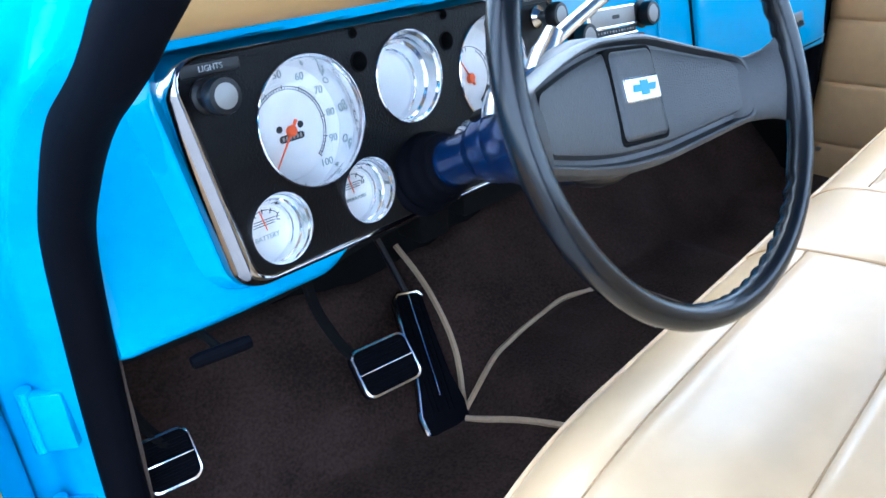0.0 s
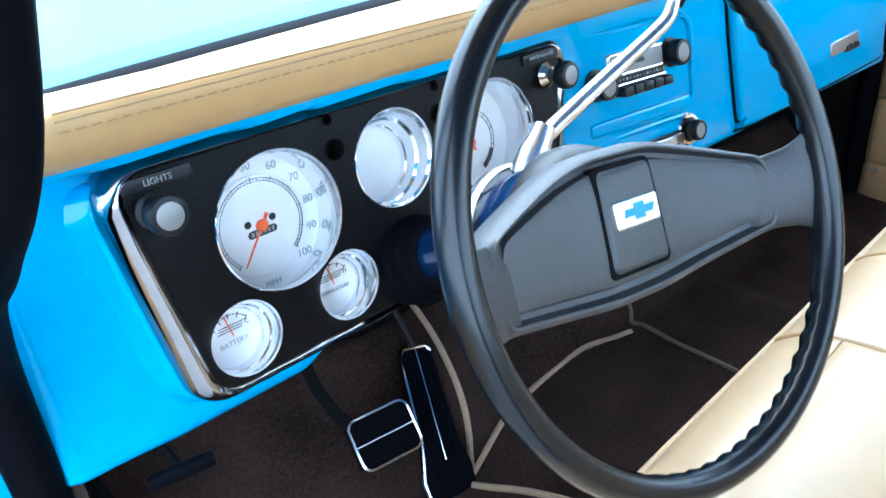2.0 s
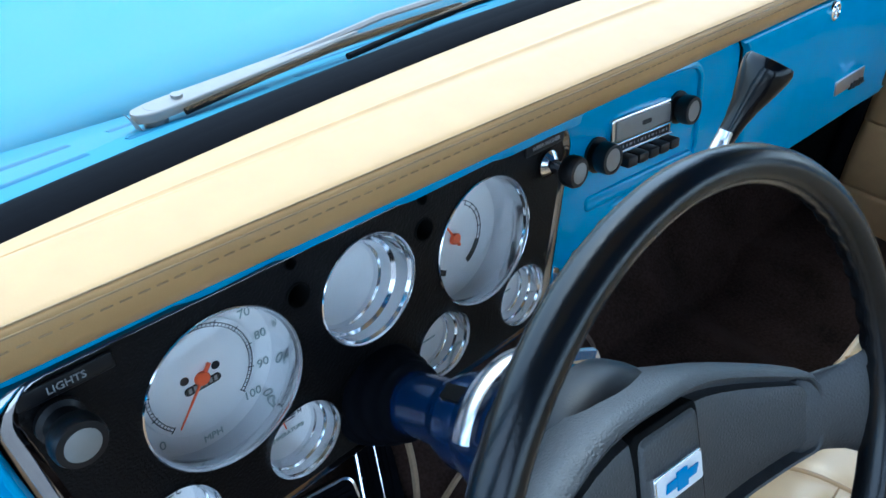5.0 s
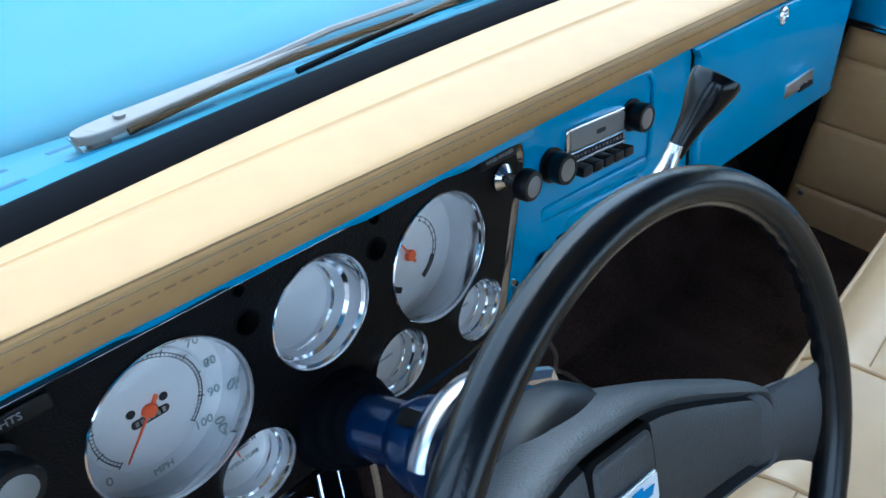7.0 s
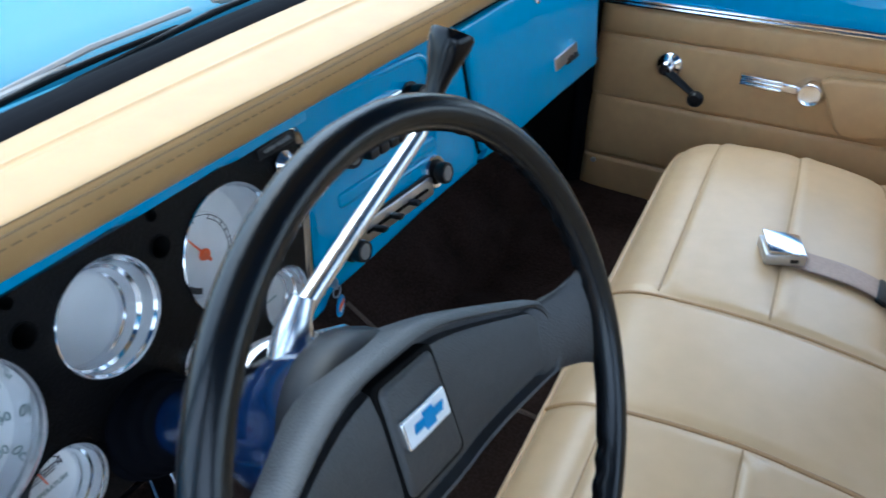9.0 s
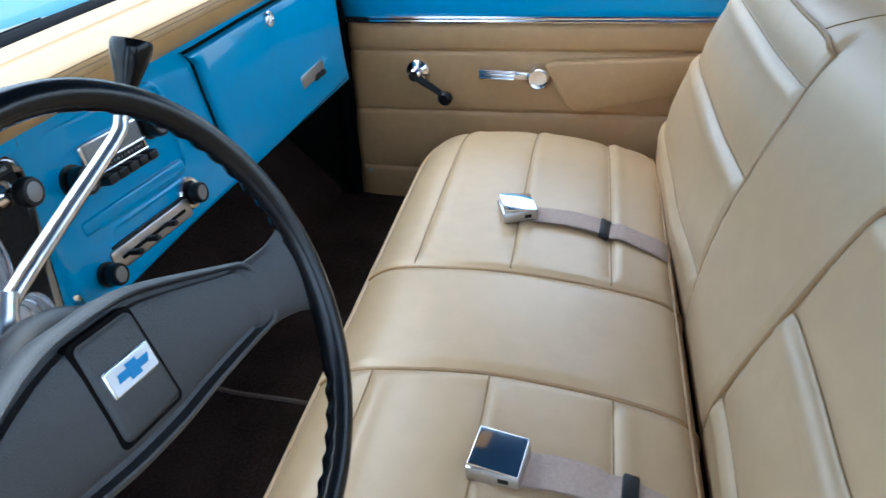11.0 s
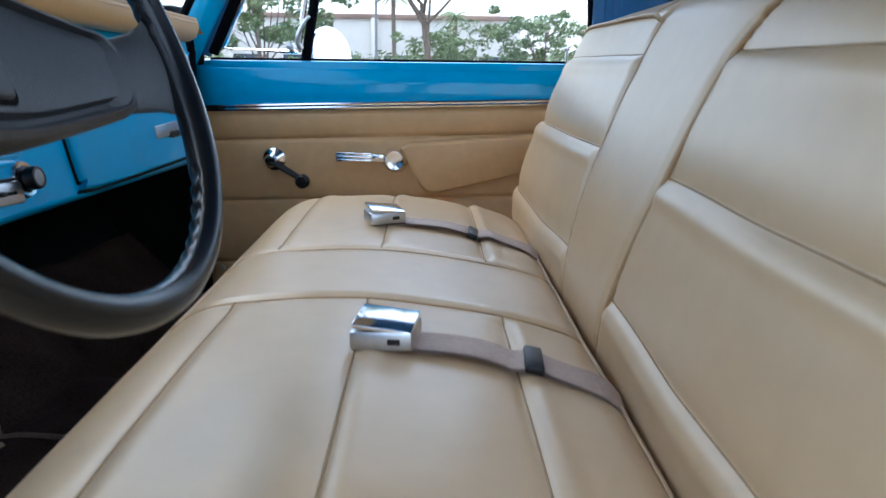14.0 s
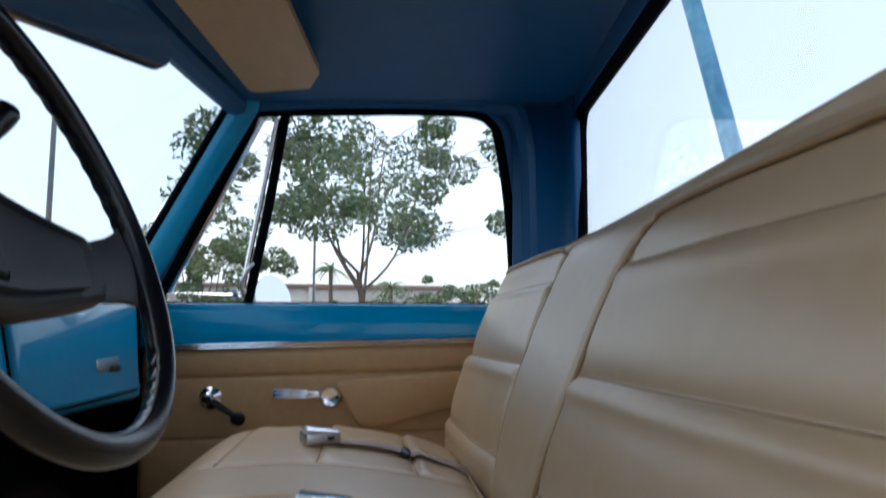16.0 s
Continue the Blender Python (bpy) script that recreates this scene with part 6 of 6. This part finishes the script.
def car(name, x, y, turn, paint, label, ln=4.7):
    """A four-door saloon made of a lofted body with a glasshouse and wheels."""
    c = thing(name, (x, y, 0), label, "car")
    M = pose(x, y, 0, 0, 0, turn)
    hl = ln / 2
    prof = [(-hl, 0.50, 0.72), (-hl + 0.05, 0.30, 0.92), (-hl + 0.5, 0.26, 1.00), (-hl + 1.1, 0.24, 1.02), (-0.2, 0.22, 0.98), (0.9, 0.22, 0.95), (hl - 1.0, 0.24, 0.90), (hl - 0.4, 0.26, 0.80), (hl - 0.05, 0.32, 0.66), (hl, 0.45, 0.58)]
    bm = bmesh.new()

    def body(u, v):
        t = u * (len(prof) - 1)
        i = min(int(t), len(prof) - 2)
        f = smooth(t - i)
        px, lo, hi = (lerp(prof[i][k], prof[i + 1][k], f) for k in range(3))
        a = 2 * math.pi * v
        ca, sa = math.cos(a), math.sin(a)
        w = 0.90 * (1 - 0.25 * abs(2 * u - 1) ** 6)
        e = 0.35
        return M @ Vector((px, w * math.copysign(abs(ca) ** e, ca), (lo + hi) / 2 + (hi - lo) / 2 * math.copysign(abs(sa) ** e, sa)))
    rows = grid(bm, body, 40, 32, closed_v=True)
    bm.faces.new(rows[0])
    bm.faces.new(rows[-1][::-1])
    part("body", bm, paint, c, angle=50)
    bm = bmesh.new()
    roofp = [(-hl + 0.55, 0.96), (-hl + 1.15, 1.30), (-hl + 1.7, 1.43), (-0.1, 1.45), (0.5, 1.38), (1.35, 0.94)]

    def top(s):
        q = [(a, b) for a, b in roofp]
        lo = [M @ Vector((a, s * 0.80, 0.93)) for a, b in q]
        hi = [M @ Vector((a, s * (0.80 - 0.22 * (b - 0.93) / 0.5), b)) for a, b in q]
        return lo, hi
    l0, h0 = top(-1)
    l1, h1 = top(1)
    ha, hb = [bm.verts.new(p) for p in h0], [bm.verts.new(p) for p in h1]
    for k in range(len(ha) - 1):
        bm.faces.new((ha[k], ha[k + 1], hb[k + 1], hb[k]))
    part("roof", bm, paint, c, angle=50, solid=0.02)
    for lo, hi, nm in ((l0, h0, "side_windows"), (l1, h1, "side_windows")):
        bm = bmesh.new()
        va, vb = [bm.verts.new(p) for p in lo], [bm.verts.new(p) for p in hi]
        for k in range(len(va) - 1):
            bm.faces.new([v for v in (va[k], va[k + 1], vb[k + 1], vb[k])])
        part(nm, bm, WINDOWDARK, c, "dark tinted side windows")
    for px in (-hl + 0.95, hl - 0.95):
        for s in (-1, 1):
            W = M @ pose(px, s * 0.83, 0.33, 90, 0, 0)
            bm = bmesh.new()
            lathe(bm, [(0.21, -0.09), (0.31, -0.09), (0.33, -0.06), (0.33, 0.06), (0.31, 0.09), (0.21, 0.09)], W, 28)
            wh = part("tyre", bm, TYRE, c, "black tyre")
            bm = bmesh.new()
            for q in range(5):
                rbox(bm, 0.05, 0.40, 0.15, W @ pose(0, 0, 0, 0, 0, 36 * q), 0.01)
            lathe(bm, [(0.19, -0.095), (0.215, -0.095), (0.215, 0.095), (0.19, 0.095), (0.19, -0.095)], W, 24)
            part("rim", bm, STEEL, wh, "silver spoked rim")
    for s in (-1, 1):
        bm = bmesh.new()
        rbox(bm, 0.10, 0.30, 0.11, M @ pose(hl - 0.12, s * 0.62, 0.66, 0, 0, -18 * s), 0.03)
        part("headlight", bm, CHROME, c, "clear headlight")
    return c


car("saloon_car", 20.5, -0.32, -90, CARGREY, "dark grey four-door saloon parked beyond a planting bed")
tree(12.3, 0.54, 6.0, 3.0, 11, 13000, 0.07, 0.075, 0.41, 0.57)
tree(21.0, 5.8, 5.4, 1.9, 12, 6000, 0.10, 0.08, 0.35, 0.42)
tree(26.0, 11.8, 4.0, 2.0, 13, 4500, 0.11, 0.09)
tree(30.0, -2.5, 4.2, 2.0, 14, 2500, 0.12, 0.08)
tree(34.0, 1.0, 3.6, 2.2, 15, 2500, 0.12, 0.08)
tree(19.0, -9.5, 5.0, 2.2, 16, 2500, 0.11, 0.09)
tree(30.0, 19.0, 3.6, 2.0, 17, 2500, 0.12, 0.08)
for i, (x, y, h, w) in enumerate(((11.0, -0.22, 0.62, 1.0), (12.0, -3.1, 0.7, 1.0), (11.5, -4.6, 0.9, 1.1))):
    bush(x, y, h, w, 30 + i)
fence = thing("fence", (32, 4.5, 0), "rust-red sheet metal fence with pale posts", "fence")
for k in range(3):
    bm = bmesh.new()
    rbox(bm, 0.06, 1.76, 1.2, pose(32.0, 6.6 - k * 1.83, 0.60), 0.01)
    for j in range(9):
        rbox(bm, 0.03, 0.04, 1.15, pose(31.96, 7.4 - k * 1.83 - j * 0.2, 0.60), 0.005)
    part("panel", bm, FENCE, fence)
    bm = bmesh.new()
    rbox(bm, 0.10, 0.09, 1.25, pose(31.97, 5.685 - k * 1.83, 0.625), 0.01)
    part("post", bm, KERB, fence, "pale post")
for i, (x, y, paint, lab) in enumerate(((35.0, -4.5, CARWHITE, "white saloon car in the far parking row"), (33.5, -7.5, CARWHITE, "white saloon car in the far parking row"), (34.0, -10.5, CARGREY, "dark saloon car in the far parking row"), (33.0, -13.8, CARBLUE, "blue saloon car in the far parking row"), (34.0, -17.0, CARWHITE, "white saloon car in the far parking row"))):
    car("far_car", x, y, 90 + 5 * (i % 3), paint, lab)
hedge_rng = random.Random(5)
bm = bmesh.new()
leaf_cloud(bm, [((38 + hedge_rng.uniform(-2, 2), -24 + k * 1.6, hedge_rng.uniform(0.6, 1.6)), (1.4, 1.3, hedge_rng.uniform(0.8, 1.5))) for k in range(40)], 16000, 0.16, hedge_rng)
single("hedge_row", bm, LEAF, "uneven row of green shrubs behind the lot", "hedge", "stuff", angle=180)


def building(x, y, w, d, h, turn, wallmat, floors, bays, label):
    b = thing("building", (x, y, 0), label, "building")
    M = pose(x, y, 0, 0, 0, turn)
    bm = bmesh.new()
    rbox(bm, d, w, h, M @ pose(0, 0, h / 2), 0.02)
    part("wall", bm, wallmat, b)
    bm = bmesh.new()
    rbox(bm, d + 0.5, w + 0.5, 0.35, M @ pose(0, 0, h + 0.1), 0.05)
    part("roof", bm, ROOFTILE, b)
    for f in range(floors):
        for k in range(bays):
            yy = -w / 2 + w * (k + 0.5) / bays
            zz = 1.6 + f * (h / floors)
            bm = bmesh.new()
            rbox(bm, 0.06, w / bays * 0.55, 1.5, M @ pose(-d / 2 - 0.01, yy, zz), 0.01)
            wdw = part("window", bm, WINDOWDARK, b, "dark window")
            bm = bmesh.new()
            o = w / bays * 0.55
            for sy in (-o / 2, o / 2):
                rbox(bm, 0.12, 0.10, 1.6, M @ pose(-d / 2 - 0.03, yy + sy, zz), 0.01)
            rbox(bm, 0.16, o + 0.2, 0.10, M @ pose(-d / 2 - 0.05, yy, zz - 0.8), 0.01)
            part("frame", bm, STUCCO2, wdw, "pale window frame")
    for k in range(3):
        bm = bmesh.new()
        rbox(bm, 0.35, 0.5, h, M @ pose(-d / 2 - 0.15, -w / 2 + w * (k + 0.03) / 2.1, h / 2), 0.03)
        part("pilaster", bm, STUCCO2, b, "pale pilaster")
    return b


building(38, 29, 16, 8, 6.5, 40, STUCCO, 2, 5, "beige two-storey stucco building with dark windows")
building(62, 9, 22, 10, 5.0, 8, STUCCO2, 1, 6, "long pale low building behind the lot")
building(70, -22, 26, 10, 4.5, -15, STUCCO, 1, 6, "low beige building far across the lot")
building(20, 42, 20, 8, 7.0, 70, STUCCO2, 2, 5, "pale two-storey building beyond the hood")


def palm(x, y, h, seed):
    rng = random.Random(seed)
    t = thing("palm_tree", (x, y, 0), "tall thin palm tree with a tuft of fronds", "palm tree", group="palms behind the lot")
    bm = bmesh.new()
    tube(bm, [(x, y, 0), (x + 0.05, y + 0.05, h * 0.5), (x, y + 0.1, h)], 0.14, 8)
    part("trunk", bm, BARK, t)
    bm = bmesh.new()
    for k in range(26):
        a, e = rng.uniform(0, 6.3), rng.uniform(-0.5, 1.0)
        pts = [Vector((x, y + 0.1, h)) + Vector((math.cos(a) * r * math.cos(e), math.sin(a) * r * math.cos(e), r * math.sin(e) - 0.35 * r * r)) for r in np.linspace(0, 1.5, 6)]
        tube(bm, pts, lambda q: 0.10 * (1 - 0.85 * q), 4, flat=0.25)
    part("crown", bm, LEAF, t)


for i, (x, y, h) in enumerate(((48, 14, 6.5), (50, 11.0, 7.0), (52, 6.0, 6.0), (49, 17.5, 6.0), (55, 2.0, 5.0))):
    palm(x, y, h, 60 + i)


def pole(x, y, h, r, material, label, lean=(0.0, 0.0), head=True):
    p = thing("lamp_post", (x, y, 0), label, "lamp post")
    top = Vector((x + lean[0] * h, y + lean[1] * h, h))
    bm = bmesh.new()
    lathe(bm, [(r * 1.6, 0), (r * 1.6, 0.12), (r, 0.16), (r * 0.8, h), (0, h)], aim((x, y, 0), top), 16)
    part("post", bm, material, p)
    if not head:
        return
    bm = bmesh.new()
    rbox(bm, 0.9, 0.25, 0.10, pose(top.x - 0.5, top.y, top.z), 0.03)
    part("lamp_head", bm, GREYMETAL, p, "flat grey lamp head")


pole(7.8, -4.86, 7.5, 0.13, POLEBLUE, "pale blue painted lamp post leaning behind the truck", (0.07, 0.205))
pole(30.0, 4.0, 5.2, 0.06, GREYMETAL, "thin grey lamp post across the lot")
pole(14.0, 6.8, 6.0, 0.06, GREYMETAL, "thin grey pole beyond the hood", head=False)
for ob in list(scene.collection.objects):
    if ob.parent is None and ob.name.split(".")[0] in ("tree", "bush", "saloon_car", "far_car", "fence", "building", "palm_tree", "kerb_island", "hedge_row", "parking_line"):
        ob.location.z += land(ob.location.x if ob.type == "EMPTY" else sum(v.co.x for v in ob.data.vertices) / len(ob.data.vertices))
bm = bmesh.new()


def hills(u, v):
    a = 2 * math.pi * u
    r = 600 + 900 * v
    return Vector((r * math.cos(a), r * math.sin(a), v * (18 + 14 * noise.noise(Vector((math.cos(a) * 4, math.sin(a) * 4, 0)))) - 0.5))


grid(bm, hills, 160, 4, closed_u=True)
single("backdrop", bm, HILL, "low scrub-covered hills on the horizon", "hills", "structure")
